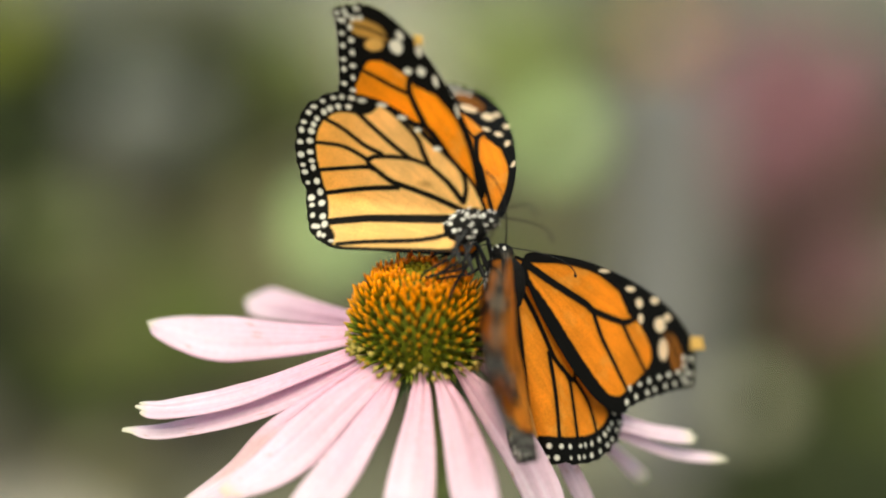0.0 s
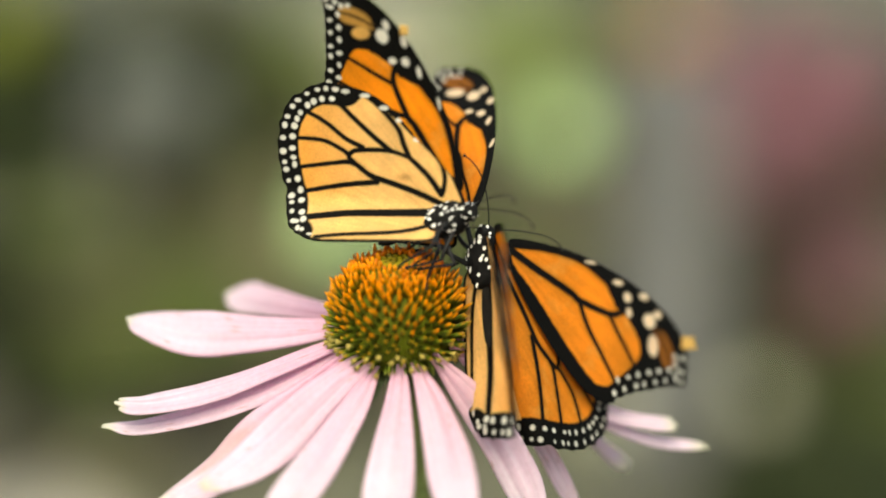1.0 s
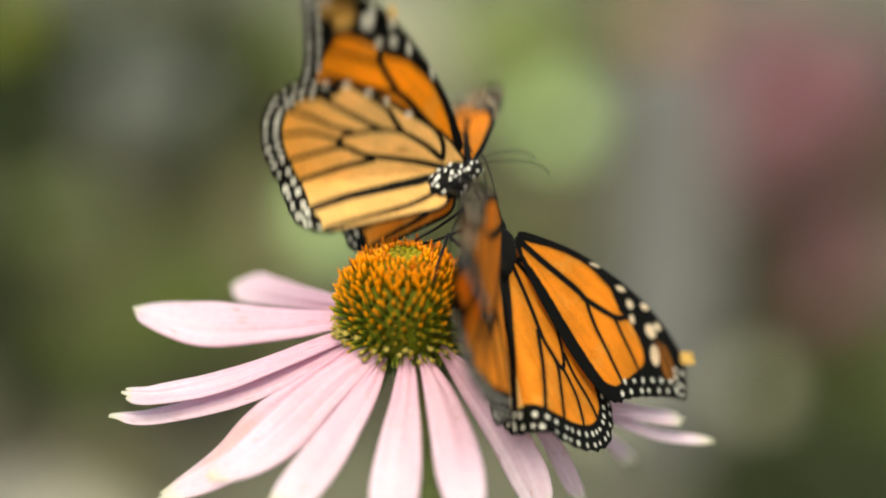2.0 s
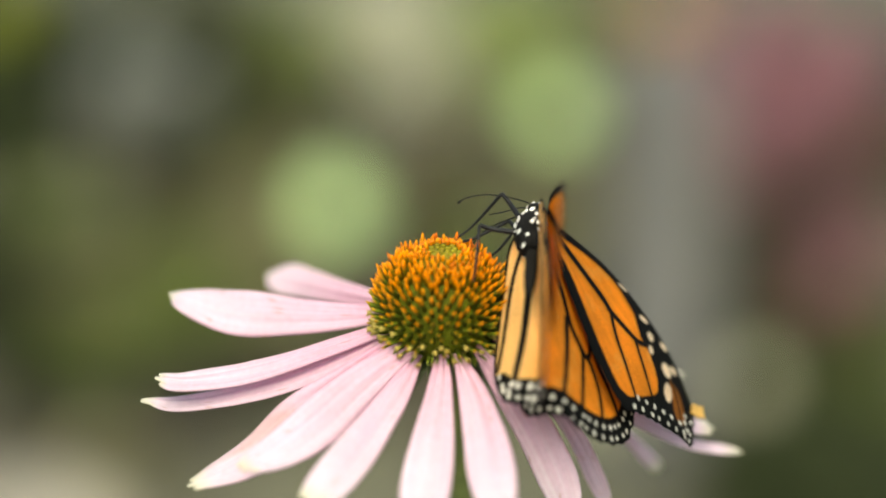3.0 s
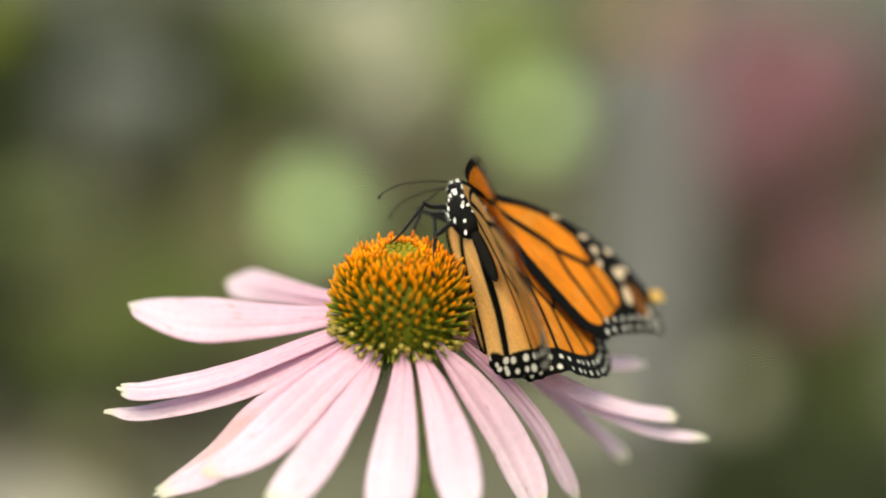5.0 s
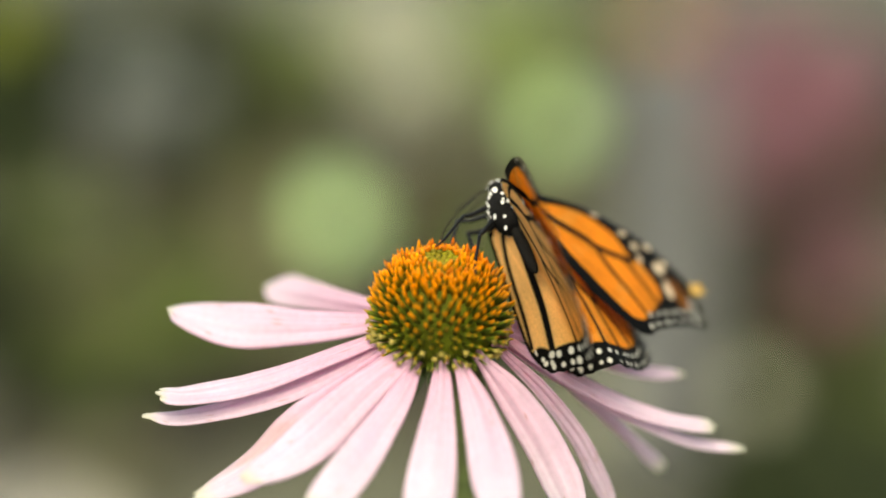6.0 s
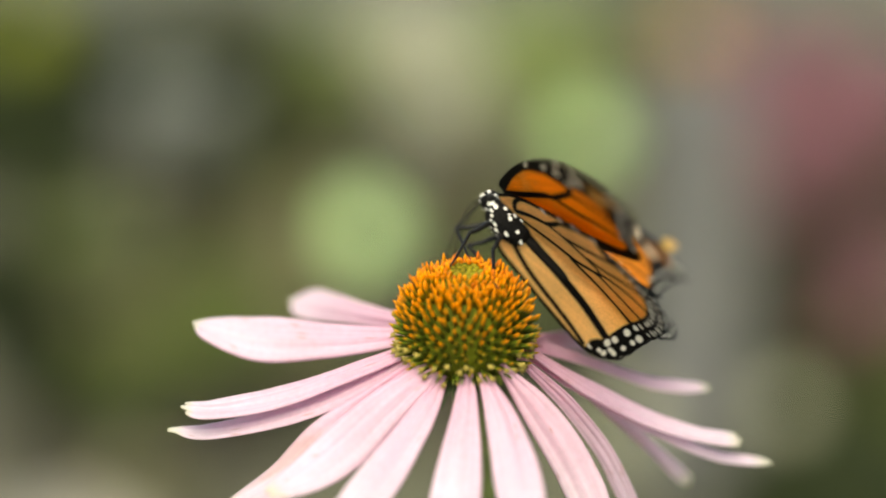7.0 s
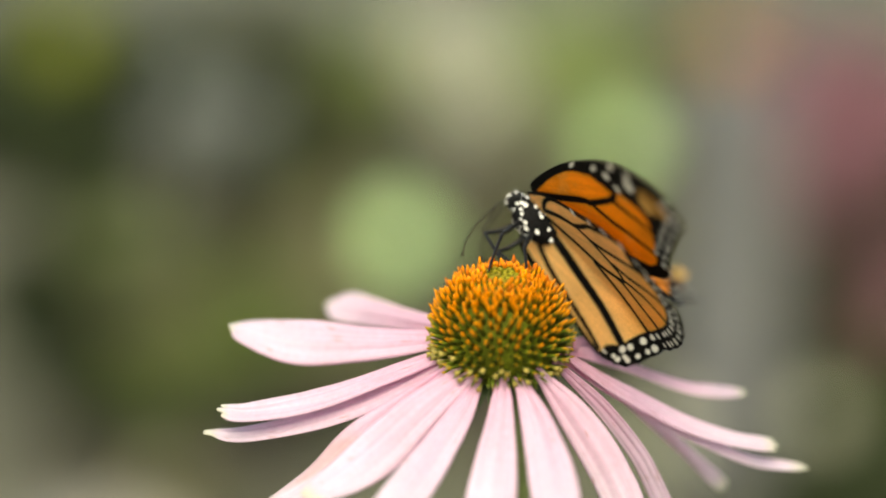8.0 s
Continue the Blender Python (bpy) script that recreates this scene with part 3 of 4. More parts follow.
def spines():
    rng = random.Random(11)
    golden = math.pi * (3 - math.sqrt(5))
    prof = DOME[::-1]
    seg = np.hypot(np.diff(prof[:, 0]), np.diff(prof[:, 1]))
    area = np.concatenate([[0], np.cumsum(seg * (prof[:-1, 1] + prof[1:, 1]) / 2)])
    stuff_v, stuff_f, stuff_c = [], [], []
    for count, bottom, top in SPINE_SETS:
        for i in range(count):
            s = (i + 0.5) / count * area[-1]
            h, r = float(np.interp(s, area, prof[:, 0])), float(np.interp(s, area, prof[:, 1]))
            if not bottom <= h < top:
                continue
            a = i * golden + rng.uniform(-0.05, 0.05)
            # bristles stand up round the crown and lean outwards further down
            lean = radians(float(np.interp(h if r > 0.42 else 2.0, (0.0, 0.35, 0.8, 1.2, 1.6, 1.66), (98, 80, 54, 34, 14, 2))))
            nrm = Vector((math.cos(a) * math.sin(lean), math.sin(a) * math.sin(lean), math.cos(lean)))
            nrm = (nrm + Vector((rng.gauss(0, 0.07), rng.gauss(0, 0.07), rng.gauss(0, 0.07)))).normalized()
            kind = spine_kind(h, r, rng)
            place = CONE_TILT @ Matrix.Translation(Vector((r * math.cos(a), r * math.sin(a), h)) * CM) @ nrm.to_track_quat("Z", "X").to_matrix().to_4x4() @ Matrix.Diagonal((1, 1, rng.uniform(0.8, 1.2), 1))
            # 300 on the open side of the cone are single parts, the others one mesh
            if math.sin(a) < 0.1 and h > 0.10 and r > 0.55 and len(SPINE_OBS) < 300:
                ob = part(SPINES[kind].name.split(".")[0], SPINES[kind], M_SPINE, head)
                ob.matrix_basis = place
                SPINE_OBS.append(ob)
            else:
                me = SPINES[kind]
                k0 = len(stuff_v)
                stuff_v += [place @ v.co for v in me.vertices]
                stuff_f += [[k0 + k for k in p.vertices] for p in me.polygons]
                stuff_c += [c.color[:3] for c in me.color_attributes["tint"].data]
    rest = part("bristle", mesh_from("bristle", stuff_v, stuff_f, stuff_c), M_SPINE, head)
    tagged(rest, kind="stuff")


SPINE_OBS = []


PETAL_LIGHT, PETAL_PINK = np.array((0.755, 0.64, 0.73)), np.array((0.76, 0.42, 0.58))


def petal_mesh(name, line, widths, twists, seed, stained):
    """A strap-shaped ray petal along its line from the ring to the tip: grooved, cupped, with a toothed pale end."""
    knots = np.linspace(0, 1, len(line))
    line = curve_points(line, 9)
    n, across = len(line), 21
    tang = np.gradient(line, axis=0)
    tang /= np.linalg.norm(tang, axis=1)[:, None]
    wide = curve_points([(k, w) for k, w in zip(knots, widths)], 9)
    verts, cols = [], []
    for i, (c, t) in enumerate(zip(line, tang)):
        s = i / (n - 1)
        side = np.cross(t, (0, 0, 1.0)); side /= np.linalg.norm(side)
        up = np.cross(side, t)
        a = radians(float(np.interp(s, (0.1, 0.55, 1.0), twists)))
        u, w = side * math.cos(a) + up * math.sin(a), up * math.cos(a) - side * math.sin(a)
        if w[2] < 0:
            w = -w
        width = max(0.04, float(np.interp(s, wide[:, 0], wide[:, 1])))
        half = 0.5 * width * (1 + 0.04 * noise.noise((s * 6, seed, 0.2)))
        end = max(0, (s - 0.90) / 0.10)
        for k in range(across):
            v = 2 * k / (across - 1) - 1
            groove = 0.020 * math.cos(v * math.pi * 2.5) * min(1, s * 4) * (1 - 0.5 * s)
            cup = -0.10 * v * v * width * (1 - 0.4 * s)
            crease = 0.035 * noise.noise((s * 5 + seed, v * 1.2, 0.3)) + 0.010 * noise.noise((s * 14, v * 5 + seed, 2.3))
            q = c + u * half * v * (1 - 0.22 * end ** 2) + w * (cup + groove + crease)
            # three blunt teeth at the end
            q = q + t * end * (0.05 * math.cos(v * math.pi * 2.2 + 0.4 * seed) - 0.10 * v * v)
            verts.append(q * CM)
            vein = 0.5 + 0.5 * math.cos(v * math.pi * 6 + noise.noise((s * 3, seed, v)) * 2)
            age = (1 - s) ** 1.3
            pink = PETAL_PINK * age + PETAL_LIGHT * (1 - age)
            fine = noise.noise((v * 14 + seed, s * 2.2, 1.0)) + 0.6 * noise.noise((v * 34 + seed, s * 4, 5.0))
            blush = noise.noise((s * 2.2 + seed, v * 0.8, 7.0))
            pink = pink * (1 - np.array((0.05, 0.13, 0.09)) * vein * (1 - 0.5 * s)) * (1 + np.array((0.04, 0.09, 0.06)) * fine) * (1 - np.array((0.02, 0.10, 0.06)) * blush)
            if stained:
                brown = max(0, min(1, 1.7 * noise.noise((s * 5 + 3, v * 2.0, 2.0)) + 0.75 - 1.4 * abs(v - 0.65))) * min(1, max(0, (s - 0.3) * 5)) * 0.35
                pink = pink + (np.array((0.44, 0.25, 0.14)) - pink) * brown
            speck = noise.noise((s * 40 + seed * 3, v * 10, 4.0))
            if speck > 0.60:
                pink = pink * np.array((0.80, 0.68, 0.60))
            pale = min(1, max(0, (s - 0.93) / 0.07))
            pink = pink + (np.array((0.64, 0.66, 0.46)) - pink) * 0.75 * pale
            cols.append(pink)
    faces = []
    for i in range(n - 1):
        for k in range(across - 1):
            a = i * across + k
            faces.append((a, a + 1, a + across + 1, a + across))
    return mesh_from(name, verts, faces, np.array(cols))


def petal(line, widths, twists, seed, stained=False):
    """line from the ring to the tip (cm), widths along it (cm), twist at its start, middle and end (degrees)."""
    ob = part("petal", petal_mesh("petal", line, widths, twists, seed, stained), M_PETAL, head, "pink petal with a brown withered edge" if stained else "")
    mod = ob.modifiers.new("thickness", "SOLIDIFY")
    mod.thickness, mod.offset = 0.0003, 0


def petals():
    petal([(-0.75, 0.18, 0.35), (-1.04, 0.25, 0.3), (-2.31, 0.57, 0.08), (-3.66, 0.89, -0.01), (-4.53, 1.11, 0.1), (-4.91, 1.2, 0.18)], (0.26, 0.32, 0.61, 0.87, 0.71, 0.57), (45.0, 58.0, -4.0), 3)
    petal([(-0.88, 0.66, 0.38), (-1.06, 0.9, 0.33), (-1.88, 1.96, 0.14), (-2.56, 2.82, 0.0), (-3.06, 3.42, -0.08), (-3.38, 3.8, -0.14)], (0.23, 0.28, 0.41, 0.56, 0.65, 0.36), (61.0, 66.0, 31.0), 10)
    petal([(-0.74, -0.17, 0.27), (-1.02, -0.2, 0.16), (-2.25, -0.33, -0.32), (-3.36, -0.45, -0.69), (-4.37, -0.55, -0.86), (-4.91, -0.6, -0.83)], (0.2, 0.25, 0.39, 0.51, 0.58, 0.6), (37.0, 30.0, 3.0), 17)
    petal([(-0.75, -0.23, 0.11), (-1.01, -0.25, -0.03), (-2.24, -0.33, -0.67), (-3.43, -0.4, -1.09), (-4.43, -0.46, -1.3), (-5.18, -0.5, -1.29)], (0.2, 0.25, 0.46, 0.46, 0.49, 0.5), (36.0, 34.0, -4.0), 24)
    petal([(-0.63, -0.5, 0.21), (-0.85, -0.6, 0.03), (-1.62, -0.94, -0.59), (-2.32, -1.26, -1.2), (-3.17, -1.63, -1.83), (-4.13, -2.0, -2.25)], (0.14, 0.18, 0.51, 0.87, 0.74, 0.46), (42.0, 61.0, 8.0), 31, stained=True)
    petal([(-0.35, -0.65, 0.17), (-0.56, -0.8, 0.03), (-1.31, -1.3, -0.48), (-2.0, -1.82, -1.05), (-2.61, -2.23, -1.41), (-3.22, -2.6, -1.63)], (0.3, 0.37, 0.67, 0.84, 0.74, 0.53), (37.0, 46.0, 13.0), 38)
    petal([(-0.24, -0.63, 0.04), (-0.36, -0.85, -0.12), (-0.69, -1.47, -0.56), (-1.07, -2.11, -0.98), (-1.44, -2.74, -1.36), (-1.97, -3.6, -1.82)], (0.13, 0.17, 0.5, 0.68, 0.77, 0.61), (20.0, 15.0, 25.0), 45)
    petal([(0.06, -0.71, 0.17), (0.06, -0.95, -0.01), (0.05, -1.47, -0.42), (-0.01, -2.25, -1.0), (-0.09, -3.04, -1.56), (-0.16, -3.8, -2.07)], (0.16, 0.2, 0.42, 0.68, 0.84, 0.55), (-6.0, 2.0, 5.0), 52)
    petal([(0.25, -0.71, 0.14), (0.35, -0.95, -0.01), (0.62, -1.56, -0.42), (0.85, -2.29, -0.91), (1.01, -3.02, -1.41), (1.15, -3.7, -1.85)], (0.14, 0.18, 0.49, 0.72, 0.79, 0.52), (-14.0, -10.0, -17.0), 59)
    petal([(0.55, -0.74, 0.19), (0.75, -0.8, -0.03), (1.25, -0.94, -0.59), (1.75, -1.1, -1.27), (2.17, -1.27, -2.03), (2.44, -1.4, -2.68)], (0.17, 0.21, 0.54, 0.67, 0.69, 0.47), (-72.0, -69.0, -66.0), 66)
    petal([(0.96, -0.35, 0.13), (1.16, -0.3, -0.09), (1.85, -0.14, -0.8), (2.52, 0.05, -1.73), (2.93, 0.19, -2.56), (3.23, 0.3, -3.19)], (0.13, 0.17, 0.3, 0.31, 0.33, 0.21), (76.0, 71.0, 71.0), 73)
    petal([(1.06, 0.08, 0.16), (1.3, 0.15, -0.0), (2.21, 0.43, -0.65), (3.27, 0.73, -1.29), (4.26, 0.99, -1.7), (5.08, 1.2, -1.89)], (0.19, 0.23, 0.33, 0.34, 0.32, 0.35), (-28.0, -50.0, -38.0), 80)
    petal([(1.12, 0.28, -0.03), (1.36, 0.35, -0.19), (2.36, 0.64, -0.89), (3.54, 0.96, -1.64), (4.59, 1.24, -2.19), (5.69, 1.5, -2.43)], (0.2, 0.25, 0.29, 0.29, 0.25, 0.24), (-34.0, -47.0, -21.0), 87)
    petal([(1.5, 0.68, -0.41), (1.72, 0.8, -0.59), (2.31, 1.13, -1.07), (2.9, 1.47, -1.63), (3.58, 1.88, -2.38), (4.3, 2.3, -3.18)], (0.12, 0.15, 0.17, 0.22, 0.2, 0.31), (-75.0, 77.0, 83.0), 94)
    petal([(1.13, 0.66, 0.07), (1.37, 0.8, -0.04), (2.27, 1.32, -0.47), (3.37, 1.95, -1.05), (4.05, 2.31, -1.25), (4.6, 2.6, -1.35)], (0.18, 0.23, 0.18, 0.22, 0.26, 0.21), (-60.0, -53.0, -34.0), 101)
    petal([(1.27, 0.63, 0.15), (1.37, 0.9, 0.06), (1.8, 2.05, -0.3), (2.22, 3.13, -0.65), (2.47, 3.74, -0.85), (2.66, 4.2, -1.0)], (0.18, 0.22, 0.32, 0.38, 0.32, 0.2), (-58.0, -71.0, -46.0), 108)


def bracts():
    """Pointed green bracts under the ring of petals."""
    s, z = Vector((0, 0.09, 0)), Vector((0, 0, 1))
    d = Vector((1, 0, 0))
    v = [q * CM for q in (d * 0.5 - s - z * 0.16, d * 0.5 + s - z * 0.16, d * 0.85 + s * 0.8 - z * 0.28, d * 0.85 - s * 0.8 - z * 0.28, d * 1.12 - z * 0.52,
                          d * 0.5 - z * 0.22, d * 0.85 - z * 0.36)]
    me = mesh_from("bract", v, [(0, 1, 2, 3), (3, 2, 4), (0, 3, 6, 5), (1, 5, 6, 2), (3, 4, 6), (2, 6, 4), (0, 5, 1)], smooth=False)
    for k in range(22):
        part("bract", me, M_BRACT, head).matrix_basis = CONE_TILT @ pose(0, 0, 0, 0, 0, 360 * (k + 0.4 + 0.3 * math.sin(k * 5)) / 22)


def stem():
    line = curve_points([(0.0, 0.0, -0.0), (0.0025, -0.001, -0.02), (0.012, 0.004, -0.08), (0.022, 0.010, -0.22), (0.02, 0.02, -0.42), (0.015, 0.02, -0.66)], 8)
    n = len(line)
    v, f = tube(line, [0.0030 if i else 0.0048 for i in range(n)], 14)
    return part("stem", mesh_from("stem", v, f), M_STEM, flower, "ribbed green flower stem")


flower_stem = stem()
flower_stem.location = FLOWER


# ---------------- garden behind ----------------
LEAF = {
    # shade of the border's dark areas is put into this leaf colour
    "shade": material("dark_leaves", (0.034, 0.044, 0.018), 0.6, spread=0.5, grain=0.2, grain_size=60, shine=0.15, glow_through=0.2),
    "olive": material("olive_leaves", (0.130, 0.150, 0.062), 0.6, spread=0.4, grain=0.2, grain_size=60, shine=0.15, glow_through=0.25),
    "moss": material("moss_leaves", (0.13, 0.165, 0.05), 0.6, spread=0.4, grain=0.2, grain_size=60, shine=0.15, glow_through=0.25),
    "umber": material("brown_leaves", (0.21, 0.20, 0.115), 0.7, spread=0.4, grain=0.2, grain_size=60, shine=0.15, glow_through=0.2),
    "lime": material("light_green_leaves", (0.26, 0.31, 0.12), 0.6, spread=0.3, grain=0.2, grain_size=60, shine=0.15, glow_through=0.3),
    "pink": material("pink_blossom", (0.31, 0.15, 0.185), 0.6, spread=0.45, grain=0.2, grain_size=60, shine=0.15, glow_through=0.25),
    "cream": material("pale_leaves", (0.62, 0.62, 0.50), 0.6, spread=0.25, grain=0.15, grain_size=60, shine=0.15, glow_through=0.3),
    "tan": material("tan_leaves", (0.38, 0.37, 0.27), 0.3, spread=0.2, grain=0.15, grain_size=60, shine=0.15, glow_through=0.25),
    # half shade put into the colour, for dim shrubs and the hedge
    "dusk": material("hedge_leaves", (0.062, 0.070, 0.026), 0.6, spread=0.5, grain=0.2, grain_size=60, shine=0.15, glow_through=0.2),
    "silver": material("grey_green_leaves", (0.27, 0.29, 0.27), 0.6, spread=0.2, grain=0.15, grain_size=60, shine=0.2, glow_through=0.2),
    "apricot": material("apricot_blossom", (0.52, 0.29, 0.14), 0.6, spread=0.3, grain=0.2, grain_size=60, shine=0.15, glow_through=0.25),
    "acid": material("yellow_green_leaf", (0.14, 0.16, 0.015), 0.6, spread=0.1, grain=0.15, grain_size=40, shine=0.15, glow_through=0.3),
    # glint of a leaf put into a pale base colour
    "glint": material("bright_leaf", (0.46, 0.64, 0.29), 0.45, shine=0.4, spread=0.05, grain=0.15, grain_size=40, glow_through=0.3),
}
M_WOODY = material("woody_stem", (0.07, 0.05, 0.035), 0.8, grain=0.3, grain_size=80, bump=0.5, bump_size=300)
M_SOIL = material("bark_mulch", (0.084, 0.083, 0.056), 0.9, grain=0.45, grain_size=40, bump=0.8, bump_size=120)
M_POST = material("weathered_post", (0.118, 0.118, 0.117), 0.85, grain=0.25, grain_size=30, bump=0.5, bump_size=200)
M_STONE = material("grey_stone", (0.23, 0.215, 0.185), 0.9, grain=0.3, grain_size=12, bump=0.6, bump_size=60)


def leaf_cloud(name, centre, radius, count, size, seed):
    rng = random.Random(seed)
    verts, faces = [], []
    for _ in range(count):
        d = Vector((rng.gauss(0, 1), rng.gauss(0, 1), rng.gauss(0, 1))).normalized() * radius * rng.uniform(0.25, 1.0) ** 0.5 * (1 + 0.25 * noise.noise((rng.random() * 9, seed, 0)))
        c = Vector(centre) + d
        c.z = max(c.z, 0.012)
        u = Vector((rng.gauss(0, 1), rng.gauss(0, 1), rng.gauss(0, 0.5))).normalized()
        nrm = Vector((rng.gauss(0, 0.6), rng.gauss(-0.4, 0.6), rng.gauss(0.7, 0.4))).normalized()
        w = nrm.cross(u)
        if w.length < 0.1:
            continue
        w.normalize(); u = w.cross(nrm)
        l, b = size * rng.uniform(0.7, 1.3), size * rng.uniform(0.25, 0.4)
        k0 = len(verts)
        for q in (c - u * l * 0.5, c - w * b * 0.8 - u * l * 0.1, c - nrm * b * 0.25 - u * l * 0.1, c + w * b * 0.8 - u * l * 0.1, c - w * b * 0.6 + u * l * 0.25, c - nrm * b * 0.2 + u * l * 0.25, c + w * b * 0.6 + u * l * 0.25, c + u * l * 0.5):
            verts.append(q)
        faces += [(k0, k0 + 2, k0 + 1), (k0, k0 + 3, k0 + 2), (k0 + 1, k0 + 2, k0 + 5, k0 + 4), (k0 + 2, k0 + 3, k0 + 6, k0 + 5), (k0 + 4, k0 + 5, k0 + 7), (k0 + 5, k0 + 6, k0 + 7)]
    return mesh_from(name, verts, faces, smooth=False)


def shrub(kind, x, y, z, r, label, category, seed, size=0.032):
    ob = tagged(new("shrub"), label, category, "plants of the border")
    ob.location = (x, y, 0)
    part("foliage", leaf_cloud("foliage", (0, 0, z), r, int((1100 if kind == "cream" else 170 if kind == "pink" else 320) * max(1, (r / 0.08) ** 2)), size, seed), LEAF[kind], ob)
    rng = random.Random(seed)
    for k in range(4):
        a = rng.uniform(0, 6.28)
        top = np.array((math.cos(a) * r * 0.6, math.sin(a) * r * 0.6, z + r * 0.2))
        line = curve_points([(math.cos(a) * 0.01, math.sin(a) * 0.01, -0.01), top * (0.35, 0.35, 0.5), top], 5)
        v, f = tube(line, np.linspace(0.004, 0.0015, len(line)), 6)
        part("stem", mesh_from("stem", v, f), M_WOODY, ob)
    return ob


LABELS = {"dusk": "dull olive shrub with half shade put into its leaf colour", "silver": "grey-green silvery leaved plant", "tan": "pale tan leafy plant", "apricot": "apricot orange blossom on thin stems", "shade": "dark green shrub with shade put into its leaf colour", "olive": "olive green leafy shrub", "moss": "mossy green leafy plant", "umber": "brownish green shrub with dry leaves", "lime": "light green leafy shrub", "cream": "pale cream-green feathery plant"}
SHRUBS = [
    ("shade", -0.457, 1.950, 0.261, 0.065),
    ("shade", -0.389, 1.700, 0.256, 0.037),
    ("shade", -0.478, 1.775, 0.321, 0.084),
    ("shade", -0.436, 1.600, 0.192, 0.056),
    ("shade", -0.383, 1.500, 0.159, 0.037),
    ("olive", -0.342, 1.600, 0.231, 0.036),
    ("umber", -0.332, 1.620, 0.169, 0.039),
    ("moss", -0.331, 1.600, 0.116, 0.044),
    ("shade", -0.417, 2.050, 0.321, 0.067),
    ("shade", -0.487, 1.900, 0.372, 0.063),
    ("silver", -0.318, 1.800, 0.322, 0.023),
    ("silver", -0.273, 1.820, 0.313, 0.023),
    ("umber", -0.286, 1.750, 0.193, 0.033),
    ("shade", -0.274, 1.700, 0.256, 0.024),
    ("moss", -0.236, 1.600, 0.165, 0.049),
    ("dusk", -0.223, 2.000, 0.312, 0.066),
    ("olive", -0.204, 1.960, 0.216, 0.072),
    ("dusk", -0.264, 1.900, 0.366, 0.052),
    ("umber", -0.183, 1.830, 0.165, 0.063),
    ("umber", -0.174, 1.700, 0.111, 0.060),
    ("lime", -0.135, 1.800, 0.373, 0.026),
    ("lime", -0.127, 2.050, 0.289, 0.046),
    ("cream", -0.061, 1.740, 0.400, 0.035),
    ("cream", -0.040, 1.730, 0.353, 0.031),
    ("cream", -0.024, 1.750, 0.311, 0.019),
    ("umber", 0.005, 2.000, 0.244, 0.057),
    ("umber", -0.007, 1.950, 0.176, 0.066),
    ("moss", 0.005, 1.800, 0.127, 0.062),
    ("lime", 0.054, 2.050, 0.333, 0.055),
    ("lime", 0.079, 1.870, 0.314, 0.031),
    ("olive", 0.150, 2.080, 0.327, 0.062),
    ("tan", 0.167, 1.950, 0.297, 0.026),
    ("umber", 0.151, 1.900, 0.207, 0.052),
    ("umber", 0.129, 1.800, 0.156, 0.062),
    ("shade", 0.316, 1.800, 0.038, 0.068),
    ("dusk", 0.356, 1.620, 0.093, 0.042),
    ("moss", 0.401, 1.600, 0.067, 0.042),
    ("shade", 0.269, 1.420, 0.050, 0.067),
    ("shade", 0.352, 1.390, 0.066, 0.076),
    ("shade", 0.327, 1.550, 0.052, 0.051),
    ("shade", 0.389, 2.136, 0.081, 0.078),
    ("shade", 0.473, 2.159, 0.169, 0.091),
    ("moss", 0.345, 2.100, 0.038, 0.058),
    ("umber", -0.292, 1.450, 0.043, 0.034),
    ("olive", 0.456, 1.900, 0.048, 0.042),
]
BLOSSOMS = [
    (0.247, 1.940, 0.352, 0.026),
    (0.273, 1.876, 0.318, 0.030),
    (0.307, 1.890, 0.356, 0.031),
    (0.284, 1.860, 0.260, 0.026),
    (0.254, 1.880, 0.276, 0.019),
    (0.264, 1.870, 0.214, 0.016),
    (0.347, 1.875, 0.312, 0.035),
    (0.323, 1.860, 0.275, 0.026),
    (0.387, 1.887, 0.345, 0.032),
    (0.392, 1.862, 0.275, 0.028),
    (0.358, 1.850, 0.231, 0.024),
    (0.430, 1.860, 0.304, 0.027),
    (0.319, 1.850, 0.213, 0.019),
    (0.400, 1.800, 0.133, 0.023),
    (0.368, 1.770, 0.118, 0.020),
    (0.437, 1.830, 0.177, 0.020),
]


def garden():
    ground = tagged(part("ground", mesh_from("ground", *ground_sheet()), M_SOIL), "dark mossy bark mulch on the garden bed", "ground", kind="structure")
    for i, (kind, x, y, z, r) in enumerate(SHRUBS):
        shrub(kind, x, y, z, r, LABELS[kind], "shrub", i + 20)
    for i, (x, y, z, r) in enumerate(BLOSSOMS):
        shrub("pink", x, y, z, r, "shrub covered with dusky pink blossom", "flowering shrub", i + 60, 0.022)
    shrub("apricot", 0.218, 1.900, 0.370, 0.024, LABELS["apricot"], "flowering shrub", 90, 0.022)
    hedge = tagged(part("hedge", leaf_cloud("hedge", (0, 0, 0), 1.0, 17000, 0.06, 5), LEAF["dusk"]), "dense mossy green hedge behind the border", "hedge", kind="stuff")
    for v in hedge.data.vertices:
        v.co = (v.co.x * 2.4, 3.1 + v.co.y * 0.35, max(0.02, 0.45 + v.co.z * 0.55))


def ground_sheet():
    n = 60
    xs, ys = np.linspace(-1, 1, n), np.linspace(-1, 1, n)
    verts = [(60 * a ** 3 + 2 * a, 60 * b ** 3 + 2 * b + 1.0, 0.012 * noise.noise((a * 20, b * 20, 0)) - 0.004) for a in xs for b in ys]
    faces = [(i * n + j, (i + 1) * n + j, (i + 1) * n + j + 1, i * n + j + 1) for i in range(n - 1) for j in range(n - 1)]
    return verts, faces


